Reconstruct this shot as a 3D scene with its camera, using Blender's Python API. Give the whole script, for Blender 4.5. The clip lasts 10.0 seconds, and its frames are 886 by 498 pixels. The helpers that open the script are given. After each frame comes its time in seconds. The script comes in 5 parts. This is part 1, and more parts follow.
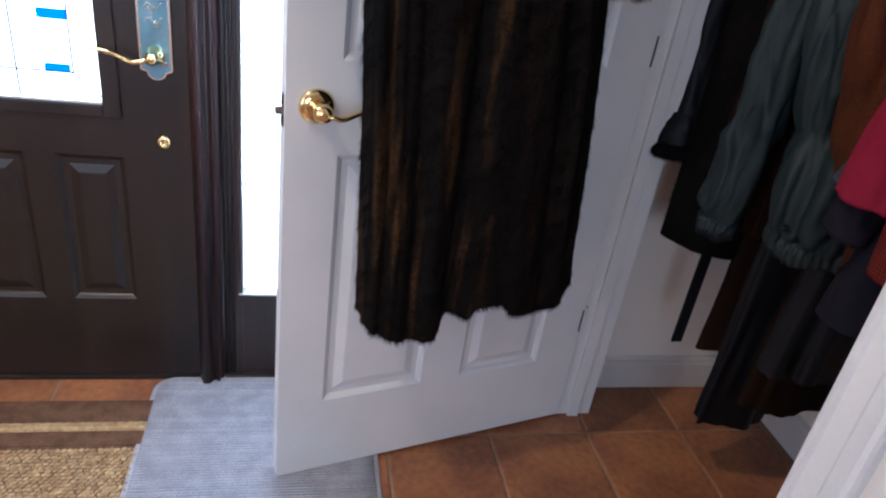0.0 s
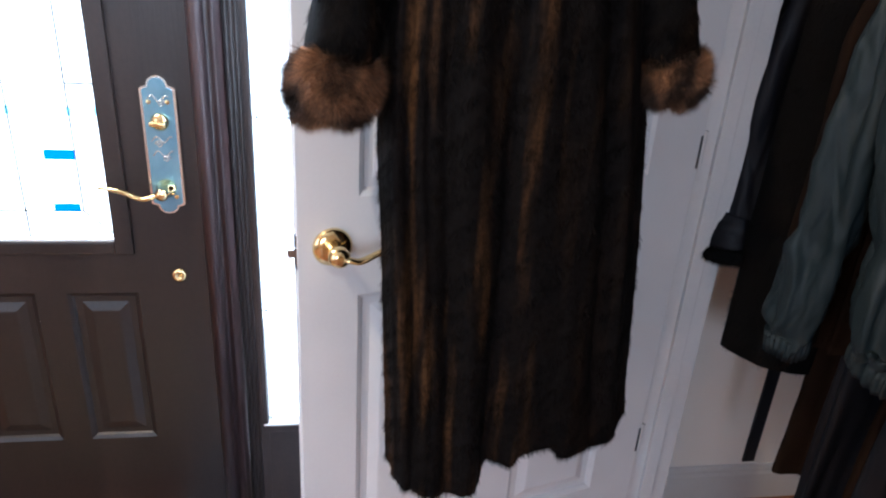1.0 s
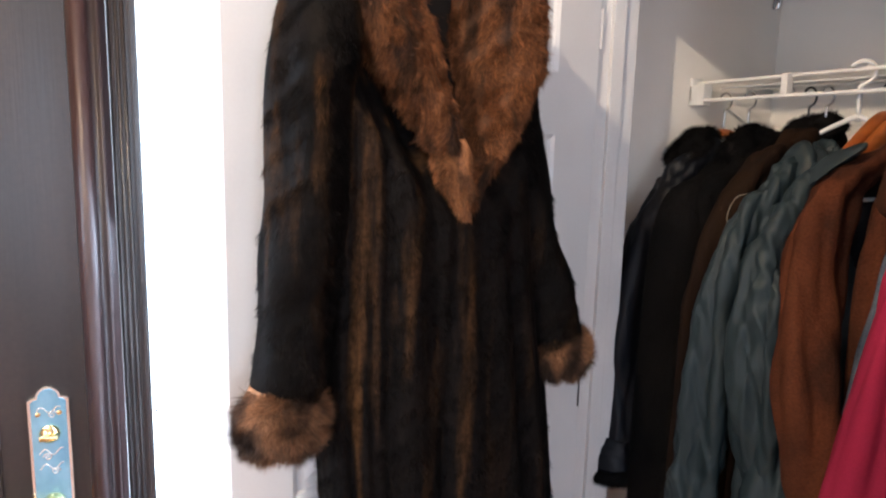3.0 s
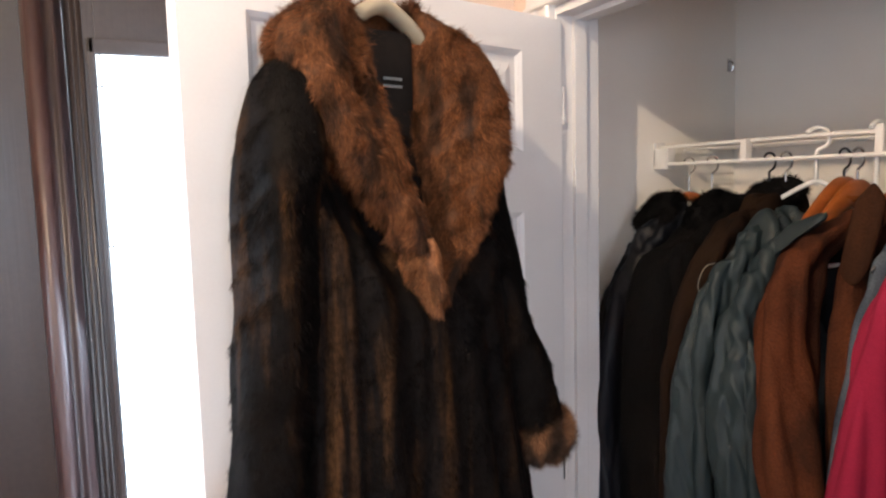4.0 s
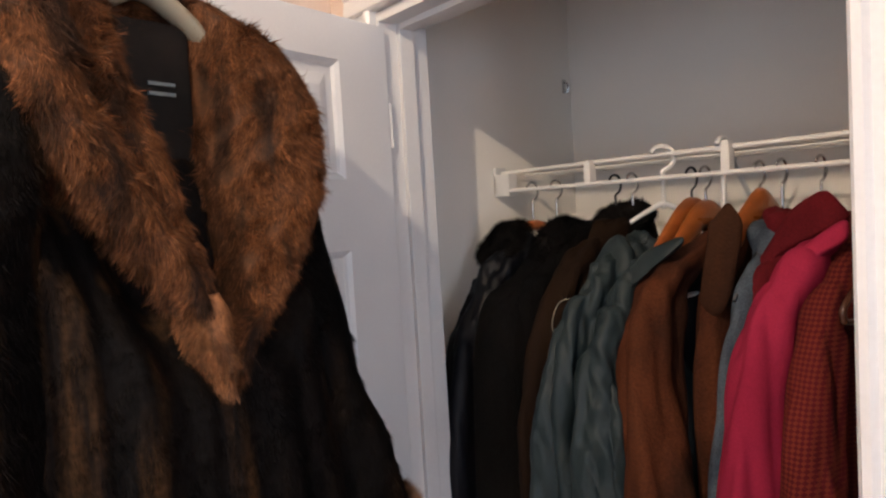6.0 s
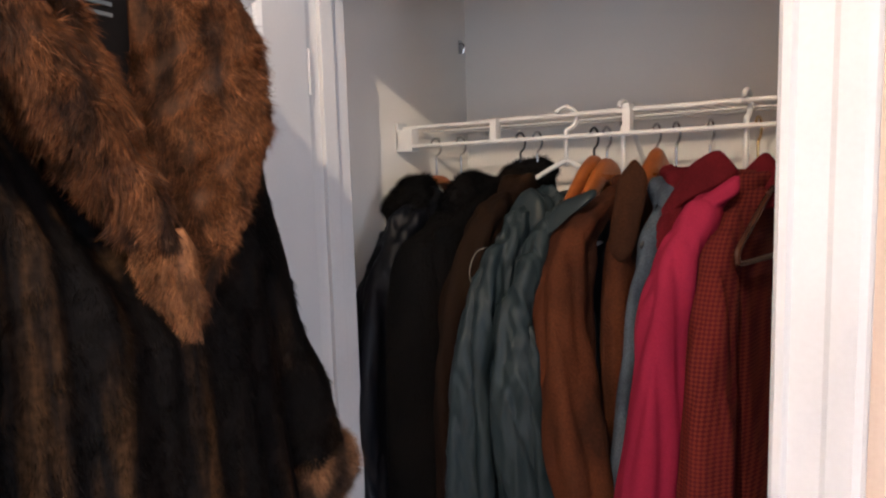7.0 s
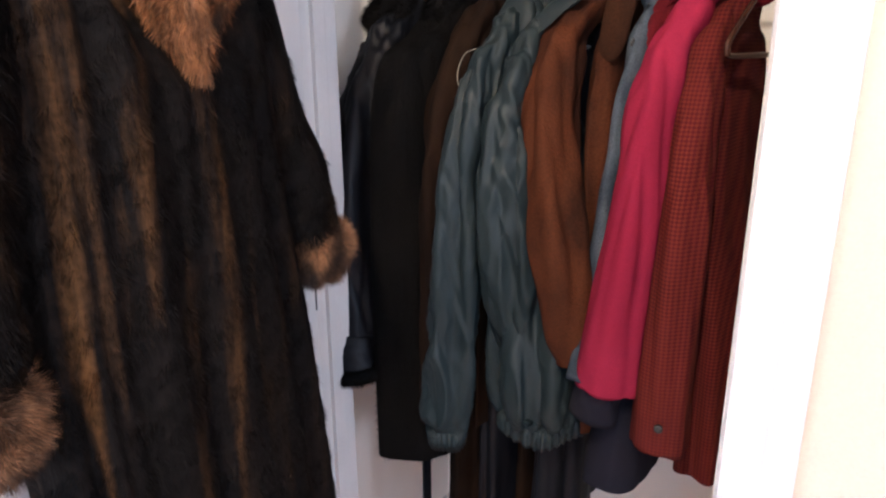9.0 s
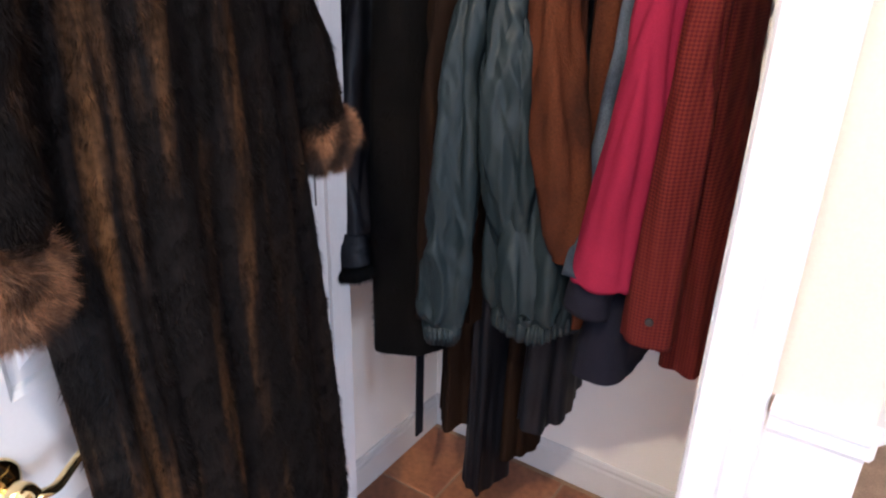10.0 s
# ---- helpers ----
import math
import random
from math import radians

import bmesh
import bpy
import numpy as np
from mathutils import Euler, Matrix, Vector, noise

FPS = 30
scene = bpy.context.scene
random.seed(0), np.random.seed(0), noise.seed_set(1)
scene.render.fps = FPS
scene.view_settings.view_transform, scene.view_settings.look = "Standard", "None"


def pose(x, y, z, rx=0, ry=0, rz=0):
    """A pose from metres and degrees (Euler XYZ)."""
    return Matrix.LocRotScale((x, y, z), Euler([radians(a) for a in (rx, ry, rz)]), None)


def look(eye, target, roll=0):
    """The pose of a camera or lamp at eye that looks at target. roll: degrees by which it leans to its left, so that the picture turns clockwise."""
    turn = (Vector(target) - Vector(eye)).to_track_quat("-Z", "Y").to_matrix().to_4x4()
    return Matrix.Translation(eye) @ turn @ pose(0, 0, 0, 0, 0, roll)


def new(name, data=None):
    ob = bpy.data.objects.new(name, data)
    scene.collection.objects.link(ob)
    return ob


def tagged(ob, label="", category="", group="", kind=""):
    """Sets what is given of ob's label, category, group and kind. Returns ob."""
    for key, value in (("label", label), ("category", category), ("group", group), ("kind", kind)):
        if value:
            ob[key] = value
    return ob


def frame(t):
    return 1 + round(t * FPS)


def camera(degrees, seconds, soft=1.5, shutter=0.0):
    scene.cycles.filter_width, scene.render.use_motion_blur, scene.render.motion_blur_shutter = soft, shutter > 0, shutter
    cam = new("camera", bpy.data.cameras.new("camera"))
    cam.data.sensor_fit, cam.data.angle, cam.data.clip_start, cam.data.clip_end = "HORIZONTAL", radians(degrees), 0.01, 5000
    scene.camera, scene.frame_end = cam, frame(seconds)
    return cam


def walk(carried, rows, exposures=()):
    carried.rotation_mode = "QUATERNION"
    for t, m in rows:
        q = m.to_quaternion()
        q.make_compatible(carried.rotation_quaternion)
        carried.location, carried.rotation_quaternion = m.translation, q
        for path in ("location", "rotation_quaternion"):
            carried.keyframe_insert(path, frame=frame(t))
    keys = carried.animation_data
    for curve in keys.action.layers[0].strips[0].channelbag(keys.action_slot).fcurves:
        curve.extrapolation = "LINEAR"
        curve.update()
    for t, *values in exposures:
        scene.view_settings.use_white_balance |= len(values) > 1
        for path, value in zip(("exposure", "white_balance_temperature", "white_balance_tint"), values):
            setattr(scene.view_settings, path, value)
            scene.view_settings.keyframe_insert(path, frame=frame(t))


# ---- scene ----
cam = camera(66.1, 10.0, soft=2.2)
PATH = [
    (0, (0.173, 0.12, 1.316), (0.587, 1.842, 0.387), 8.5),
    (0.5, (0.207, 0.211, 1.348), (0.548, 1.98, 0.479), 5.0),
    (1, (0.209, 0.296, 1.395), (0.507, 2.108, 0.603), 3.7),
    (1.5, (0.137, 0.312, 1.468), (0.703, 2.105, 0.787), 3.0),
    (2, (0.05, 0.321, 1.529), (0.769, 2.083, 0.917), 1.8),
    (2.5, (0.028, 0.315, 1.575), (0.811, 2.103, 1.141), 2.3),
    (3.8, (0.057, 0.305, 1.691), (0.89, 2.11, 1.471), -0.5),
    (4, (0.055, 0.311, 1.706), (0.9, 2.113, 1.51), -1.5),
    (4.5, (0.046, 0.325, 1.74), (0.947, 2.105, 1.599), -0.9),
    (5, (0.066, 0.323, 1.728), (1.106, 2.023, 1.558), -1.2),
    (5.5, (0.122, 0.396, 1.716), (1.287, 2.016, 1.578), -1.5),
    (6, (0.205, 0.488, 1.699), (1.436, 2.06, 1.587), -3.4),
    (6.2, (0.189, 0.508, 1.689), (1.546, 1.973, 1.567), -1.4),
    (7.5, (0.047, 0.597, 1.657), (1.633, 1.785, 1.385), -2.5),
    (8, (0.041, 0.606, 1.618), (1.624, 1.764, 1.227), -1.6),
    (8.5, (0.029, 0.593, 1.579), (1.602, 1.725, 1.084), -1.6),
    (9, (0.012, 0.599, 1.543), (1.584, 1.693, 0.967), -0.3),
    (9.5, (-0.001, 0.605, 1.511), (1.561, 1.645, 0.818), 1.8),
    (10, (-0.027, 0.609, 1.504), (1.507, 1.617, 0.71), 1.5),
]
EXPOSURES = [(0.0, -0.6, 5250, 10), (1.0, -0.3, 5350, 10), (2.5, 0.15, 5500, 10), (4.0, 0.1, 5900, 11), (5.0, 0.04, 5900, 11), (6.0, -0.26, 5800, 11), (7.5, 0.10, 5600, 12), (8.5, 0.50, 5500, 13), (10.0, 0.56, 5250, 12)]
walk(cam, [(t, look(eye, target, roll)) for t, eye, target, roll in PATH], EXPOSURES)

# ---- world and lights ----
world = bpy.data.worlds.new("sky")
scene.world = world
world.use_nodes = True
wn = world.node_tree
sky = wn.nodes.new("ShaderNodeTexSky")
sky.sky_type, sky.sun_disc = "NISHITA", False
sky.sun_elevation, sky.sun_rotation = radians(40), radians(150)
wn.links.new(sky.outputs[0], wn.nodes["Background"].inputs[0])
wn.nodes["Background"].inputs[1].default_value = 0.12


def lamp(name, kind, m, power, color, size=0.1, size_y=0.0, angle=0.0):
    data = bpy.data.lights.new(name, kind)
    data.energy, data.color = power, color
    if kind == "AREA":
        data.shape, data.size, data.size_y = "RECTANGLE", size, size_y
    elif kind == "SUN":
        data.angle = radians(angle)
    else:
        data.shadow_soft_size = size
    ob = new(name, data)
    ob.matrix_world = m
    return ob


BULB = (-0.75, 0.53, 2.876)
lamp("sun", "SUN", look((0, 0, 0), (0.45, -0.62, -0.64)), 3.0, (1.0, 0.95, 0.88), angle=0.5)
lamp("hall_bulb", "POINT", pose(*BULB), 140.0, (1.0, 0.76, 0.50), 0.025)
lamp("sidelight_daylight", "AREA", look((0.165, 1.83, 1.15), (0.165, 0.5, 0.7)), 42.0, (0.78, 0.89, 1.0), 0.26, 1.6)
lamp("door_glass_daylight", "AREA", look((-0.54, 1.80, 1.35), (-0.54, 0.5, 0.9)), 40.0, (0.82, 0.91, 1.0), 0.52, 1.1)
lamp("back_window_daylight", "AREA", look((-0.35, -2.92, 1.5), (-0.35, 1.0, 1.3)), 55.0, (0.84, 0.91, 1.0), 1.5, 1.3)
lamp("side_window_daylight", "AREA", look((-1.70, -0.2, 1.45), (1.3, 0.7, 1.45)), 20.0, (0.84, 0.91, 1.0), 1.5, 1.3)


# ---- materials ----
def shader(name, base, second=None, rough=0.5, metal=0.0, scale=(6, 6, 6), fine=60.0, bump=0.1, bump_scale=None, amount=0.5, sheen=0.0, spec=0.5,
           rough_var=0.1, per_island=0.0, per_object=0.0, contrast=(0.35, 0.65)):
    """A surface whose colour wanders between two tones at a coarse and a fine scale, with fine relief."""
    m = bpy.data.materials.new(name)
    m.use_nodes = True
    t = m.node_tree
    b = t.nodes["Principled BSDF"]
    second = second or tuple(0.8 * c for c in base)
    co = t.nodes.new("ShaderNodeTexCoord")
    mp = t.nodes.new("ShaderNodeMapping")
    mp.inputs["Scale"].default_value = scale
    t.links.new(co.outputs["Object"], mp.inputs["Vector"])
    n1 = t.nodes.new("ShaderNodeTexNoise")
    n1.inputs["Scale"].default_value, n1.inputs["Detail"].default_value = 1.0, 5.0
    t.links.new(mp.outputs[0], n1.inputs["Vector"])
    n2 = t.nodes.new("ShaderNodeTexNoise")
    n2.inputs["Scale"].default_value, n2.inputs["Detail"].default_value = fine, 3.0
    t.links.new(co.outputs["Object"], n2.inputs["Vector"])
    ramp = t.nodes.new("ShaderNodeMapRange")
    ramp.interpolation_type = "SMOOTHSTEP"
    ramp.inputs["From Min"].default_value, ramp.inputs["From Max"].default_value = contrast
    t.links.new(n1.outputs[0], ramp.inputs["Value"])
    mix = t.nodes.new("ShaderNodeMix")
    mix.data_type = "RGBA"
    mix.inputs[6].default_value, mix.inputs[7].default_value = (*base, 1), (*second, 1)
    t.links.new(ramp.outputs[0], mix.inputs[0])
    grain = t.nodes.new("ShaderNodeMix")
    grain.data_type, grain.blend_type = "RGBA", "OVERLAY"
    grain.inputs[0].default_value = amount
    t.links.new(mix.outputs[2], grain.inputs[6])
    t.links.new(n2.outputs[0], grain.inputs[7])
    last = grain.outputs[2]
    for weight, kind in ((per_island, "island"), (per_object, "object")):
        if weight:
            hs = t.nodes.new("ShaderNodeHueSaturation")
            mr = t.nodes.new("ShaderNodeMapRange")
            mr.inputs["To Min"].default_value, mr.inputs["To Max"].default_value = 1 - weight, 1 + weight
            if kind == "island":
                src = t.nodes.new("ShaderNodeNewGeometry").outputs["Random Per Island"]
            else:
                src = t.nodes.new("ShaderNodeObjectInfo").outputs["Random"]
            t.links.new(src, mr.inputs["Value"])
            t.links.new(mr.outputs[0], hs.inputs["Value"])
            t.links.new(last, hs.inputs["Color"])
            last = hs.outputs[0]
    t.links.new(last, b.inputs["Base Color"])
    rr = t.nodes.new("ShaderNodeMapRange")
    rr.inputs["To Min"].default_value, rr.inputs["To Max"].default_value = max(rough - rough_var, 0.02), min(rough + rough_var, 1)
    t.links.new(n1.outputs[0], rr.inputs["Value"])
    t.links.new(rr.outputs[0], b.inputs["Roughness"])
    b.inputs["Metallic"].default_value = metal
    b.inputs["Specular IOR Level"].default_value = spec
    if sheen:
        b.inputs["Sheen Weight"].default_value, b.inputs["Sheen Roughness"].default_value = sheen, 0.5
        b.inputs["Sheen Tint"].default_value = (*(min(1, 2.5 * c + 0.1) for c in base), 1)
    if bump:
        bp = t.nodes.new("ShaderNodeBump")
        bp.inputs["Strength"].default_value, bp.inputs["Distance"].default_value = bump, 0.004
        src = n2
        if bump_scale:
            src = t.nodes.new("ShaderNodeTexNoise")
            src.inputs["Scale"].default_value, src.inputs["Detail"].default_value = 1.0, 4.0
            mp2 = t.nodes.new("ShaderNodeMapping")
            mp2.inputs["Scale"].default_value = bump_scale
            t.links.new(co.outputs["Object"], mp2.inputs["Vector"])
            t.links.new(mp2.outputs[0], src.inputs["Vector"])
        t.links.new(src.outputs[0], bp.inputs["Height"])
        t.links.new(bp.outputs[0], b.inputs["Normal"])
    return m


def plain(name, base, rough=0.4, metal=0.0, emit=0.0):
    m = bpy.data.materials.new(name)
    m.use_nodes = True
    b = m.node_tree.nodes["Principled BSDF"]
    b.inputs["Base Color"].default_value = (*base, 1)
    b.inputs["Roughness"].default_value, b.inputs["Metallic"].default_value = rough, metal
    if emit:
        b.inputs["Emission Color"].default_value, b.inputs["Emission Strength"].default_value = (*base, 1), emit
    return m


def glass(name, color, rough=0.0):
    m = bpy.data.materials.new(name)
    m.use_nodes = True
    t = m.node_tree
    out = t.nodes["Material Output"]
    tr, gl, mx, fr = (t.nodes.new(n) for n in ("ShaderNodeBsdfTransparent", "ShaderNodeBsdfGlossy", "ShaderNodeMixShader", "ShaderNodeFresnel"))
    tr.inputs[0].default_value = (*color, 1)
    gl.inputs["Roughness"].default_value = 0.03 + rough
    t.links.new(fr.outputs[0], mx.inputs[0])
    t.links.new(tr.outputs[0], mx.inputs[1])
    t.links.new(gl.outputs[0], mx.inputs[2])
    t.links.new(mx.outputs[0], out.inputs[0])
    return m


WHITE = shader("white_semigloss_paint", (0.73, 0.73, 0.725), (0.68, 0.68, 0.675), 0.38, scale=(3, 3, 3), fine=180, bump=0.03, bump_scale=(40, 40, 6), amount=0.08)
TRIM = shader("white_trim_paint", (0.65, 0.645, 0.635), (0.60, 0.595, 0.585), 0.38, scale=(4, 4, 4), fine=150, bump=0.05, bump_scale=(90, 90, 3), amount=0.08)
CLOSET = shader("closet_wall_paint", (0.88, 0.85, 0.79), (0.85, 0.82, 0.76), 0.8, scale=(2, 2, 2), fine=220, bump=0.08, amount=0.12)
PEACH = shader("peach_wall_paint", (0.61, 0.48, 0.385), (0.58, 0.455, 0.365), 0.7, scale=(2, 2, 2), fine=220, bump=0.08, amount=0.1)
DADO = shader("cream_dado_paint", (0.64, 0.615, 0.59), (0.60, 0.575, 0.55), 0.6, scale=(2, 2, 2), fine=220, bump=0.06, amount=0.1)
CEIL = shader("ceiling_paint", (0.8, 0.79, 0.77), None, 0.85, scale=(2, 2, 2), fine=150, bump=0.15, amount=0.1)
ESPRESSO = shader("espresso_stained_door", (0.014, 0.010, 0.009), (0.027, 0.017, 0.014), 0.38, scale=(9, 9, 1.1), fine=90, bump=0.10, bump_scale=(160, 160, 7), amount=0.45, contrast=(0.4, 0.75))
MAHOGANY = shader("mahogany_stained_post", (0.030, 0.0115, 0.0100), (0.016, 0.0085, 0.0090), 0.45, scale=(14, 14, 1.1), fine=40, bump=0.0, amount=0.2, rough_var=0.04)
BRASS = shader("polished_brass", (0.90, 0.72, 0.38), (0.84, 0.64, 0.30), 0.08, 1.0, scale=(20, 20, 20), bump=0.0, amount=0.05, rough_var=0.05)
RIM = shader("pale_polished_metal", (0.95, 0.92, 0.86), (0.90, 0.86, 0.78), 0.22, 1.0, scale=(20, 20, 20), bump=0.0, amount=0.05, rough_var=0.05)
# the blue is a mirrored reflection put into the plate's base colour
BLUEREFLECT = shader("plate_painted_reflection", (0.26, 0.46, 0.58), (0.18, 0.36, 0.48), 0.15, 0.55, scale=(20, 20, 12), bump=0.0, amount=0.1, rough_var=0.06)
STEEL = shader("steel_wire", (0.62, 0.62, 0.62), (0.5, 0.5, 0.5), 0.22, 1.0, scale=(30, 30, 30), bump=0.0, amount=0.1)
DARKSTEEL = shader("dark_steel_wire", (0.10, 0.10, 0.10), (0.06, 0.06, 0.06), 0.3, 1.0, scale=(30, 30, 30), bump=0.0, amount=0.1)
VINYL = shader("white_coated_wire", (0.80, 0.78, 0.74), (0.74, 0.72, 0.68), 0.35, scale=(15, 15, 15), bump=0.0, amount=0.05)
PLASTIC = shader("white_plastic", (0.82, 0.81, 0.78), None, 0.3, scale=(10, 10, 10), bump=0.0, amount=0.03)
BEIGE = shader("beige_plastic", (0.33, 0.30, 0.22), (0.28, 0.25, 0.18), 0.4, scale=(12, 12, 12), bump=0.02, amount=0.1)
# darker copy of the chestnut suede: the collar's shade is in the colour
SHADEDSUEDE = shader("shaded_chestnut_suede", (0.036, 0.0145, 0.0070), (0.022, 0.009, 0.005), 0.92, scale=(11, 11, 5.5), fine=240, bump=0.35, amount=0.5, spec=0.08)
ORANGEWOOD = shader("varnished_hanger_wood", (0.34, 0.095, 0.018), (0.22, 0.06, 0.012), 0.3, scale=(8, 30, 30), fine=60, bump=0.05, amount=0.3)
BROWNHANGER = shader("dark_brown_hanger", (0.06, 0.025, 0.015), (0.035, 0.015, 0.01), 0.25, scale=(12, 12, 12), bump=0.02, amount=0.2)
TILE = shader("terracotta_tile", (0.33, 0.135, 0.055), (0.22, 0.085, 0.04), 0.42, scale=(5, 5, 5), fine=45, bump=0.10, bump_scale=(30, 30, 30), amount=0.55, per_object=0.14)
GROUT = shader("tan_grout", (0.36, 0.24, 0.15), (0.26, 0.17, 0.11), 0.9, scale=(9, 9, 9), fine=200, bump=0.3, amount=0.4)
MATGREY = shader("grey_ribbed_mat", (0.38, 0.39, 0.44), (0.32, 0.33, 0.38), 0.95, scale=(20, 20, 20), fine=320, bump=0.5, amount=0.5, per_island=0.08)
SISAL = shader("sisal_weave", (0.50, 0.35, 0.18), (0.36, 0.23, 0.11), 0.95, scale=(40, 40, 40), fine=260, bump=0.4, amount=0.6, per_island=0.22)
SISALBROWN = shader("brown_sisal_band", (0.14, 0.070, 0.035), (0.09, 0.042, 0.02), 0.95, scale=(30, 30, 30), fine=260, bump=0.4, amount=0.6)
# golden second tone: partly the fur's own brown, partly light caught on the folds
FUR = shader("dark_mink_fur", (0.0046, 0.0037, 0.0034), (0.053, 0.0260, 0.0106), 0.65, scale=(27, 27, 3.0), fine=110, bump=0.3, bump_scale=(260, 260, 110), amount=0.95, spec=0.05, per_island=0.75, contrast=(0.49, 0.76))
CUFFUR = shader("dark_sable_cuff_fur", (0.030, 0.018, 0.013), (0.26, 0.132, 0.068), 0.62, scale=(16, 16, 12), fine=150, bump=0.3, bump_scale=(260, 260, 110), amount=0.8, spec=0.12, per_island=0.65, contrast=(0.36, 0.64))
FOX = shader("rust_sable_fur", (0.138, 0.053, 0.0195), (0.030, 0.0135, 0.0070), 0.62, scale=(25, 25, 6), fine=150, bump=0.3, bump_scale=(260, 260, 110), amount=0.85, spec=0.15, per_island=0.75, contrast=(0.45, 0.66))
TIPFUR = shader("pale_rust_fur_tip", (0.23, 0.098, 0.039), (0.10, 0.042, 0.017), 0.6, scale=(24, 24, 12), fine=150, bump=0.3, bump_scale=(260, 260, 110), amount=0.8, spec=0.2, per_island=0.6, contrast=(0.42, 0.66))


def lit_side(m, x0, x1, least):
    """Paints in light caught from the left: pale streaks full up to x0, down to least at x1."""
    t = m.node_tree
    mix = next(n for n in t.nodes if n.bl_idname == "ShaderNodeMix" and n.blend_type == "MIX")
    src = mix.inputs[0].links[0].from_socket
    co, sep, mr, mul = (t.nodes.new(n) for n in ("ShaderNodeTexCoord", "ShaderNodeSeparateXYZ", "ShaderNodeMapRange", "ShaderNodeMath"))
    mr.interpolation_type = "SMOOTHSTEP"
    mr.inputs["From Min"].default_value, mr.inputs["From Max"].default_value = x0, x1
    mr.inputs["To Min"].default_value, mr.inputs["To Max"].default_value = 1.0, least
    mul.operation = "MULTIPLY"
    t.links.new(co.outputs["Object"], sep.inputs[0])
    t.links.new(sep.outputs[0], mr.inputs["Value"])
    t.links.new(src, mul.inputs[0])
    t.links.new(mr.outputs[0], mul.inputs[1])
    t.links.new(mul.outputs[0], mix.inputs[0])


# window light on the coat's left front, put into the fur colour
lit_side(FUR, 0.0, 0.09, 0.22)
LINING = shader("dark_satin_lining", (0.006, 0.005, 0.0045), (0.011, 0.008, 0.007), 0.6, scale=(12, 12, 5), fine=90, bump=0.1, amount=0.3, spec=0.2)
BLACKFUR = shader("black_sheared_fur", (0.0034, 0.0033, 0.0033), (0.0060, 0.0052, 0.0048), 0.85, scale=(20, 20, 5), fine=300, bump=0.6, bump_scale=(240, 240, 70), amount=0.6, spec=0.05, per_island=0.5)
LEATHER = shader("black_leather", (0.0036, 0.0040, 0.0056), (0.007, 0.0075, 0.0100), 0.48, scale=(9, 9, 4), fine=350, bump=0.22, bump_scale=(70, 70, 26), amount=0.3, spec=0.16)
DARKBROWN = shader("dark_brown_suede", (0.014, 0.0072, 0.0037), (0.009, 0.0047, 0.0028), 0.9, scale=(9, 9, 3), fine=300, bump=0.3, amount=0.4, spec=0.06)
TEAL = shader("teal_grey_nylon", (0.0165, 0.0245, 0.0265), (0.0108, 0.0180, 0.0205), 0.52, scale=(7, 7, 3), fine=600, bump=0.2, bump_scale=(55, 55, 12), amount=0.2, spec=0.22, rough_var=0.06)
SUEDE = shader("chestnut_suede", (0.066, 0.0200, 0.0082), (0.023, 0.0085, 0.0046), 0.92, scale=(11, 11, 5.5), fine=240, bump=0.35, amount=0.6, spec=0.08, contrast=(0.36, 0.64))
DENIM = shader("blue_grey_denim", (0.070, 0.086, 0.105), (0.028, 0.036, 0.050), 0.88, scale=(22, 22, 9), fine=380, bump=0.4, amount=0.75, spec=0.12)
RASPBERRY = shader("raspberry_fleece", (0.27, 0.017, 0.047), (0.20, 0.012, 0.034), 0.9, scale=(6, 6, 3), fine=420, bump=0.2, amount=0.25, spec=0.08)
NAVY = shader("navy_rib_cloth", (0.009, 0.009, 0.017), (0.006, 0.006, 0.011), 0.9, scale=(10, 10, 5), fine=420, bump=0.3, amount=0.4, spec=0.2)
MAROON = shader("maroon_plain_wool", (0.105, 0.008, 0.012), (0.068, 0.0055, 0.008), 0.92, scale=(9, 9, 5), fine=420, bump=0.4, amount=0.5, spec=0.08)
GLASS = glass("clear_glass", (0.97, 0.98, 0.98))
BLUEGLASS = glass("blue_glass", (0.085, 0.32, 0.76))
PALEBLUE = glass("pale_blue_glass", (0.55, 0.80, 0.90))
LEAD = plain("lead_came", (0.16, 0.17, 0.18), 0.4, 0.8)
OUTSIDE = plain("bright_outdoors", (0.93, 0.97, 1.0), 1.0, 0.0, 7.0)
LAMPGLASS = plain("lit_opal_glass", (1.0, 0.72, 0.42), 0.3, 0.0, 6.0)
RUBBER = plain("dark_gap_strip", (0.02, 0.02, 0.02), 0.7)
LABEL = shader("woven_label", (0.22, 0.25, 0.25), (0.17, 0.20, 0.20), 0.6, scale=(20, 20, 20), bump=0.05, amount=0.2)


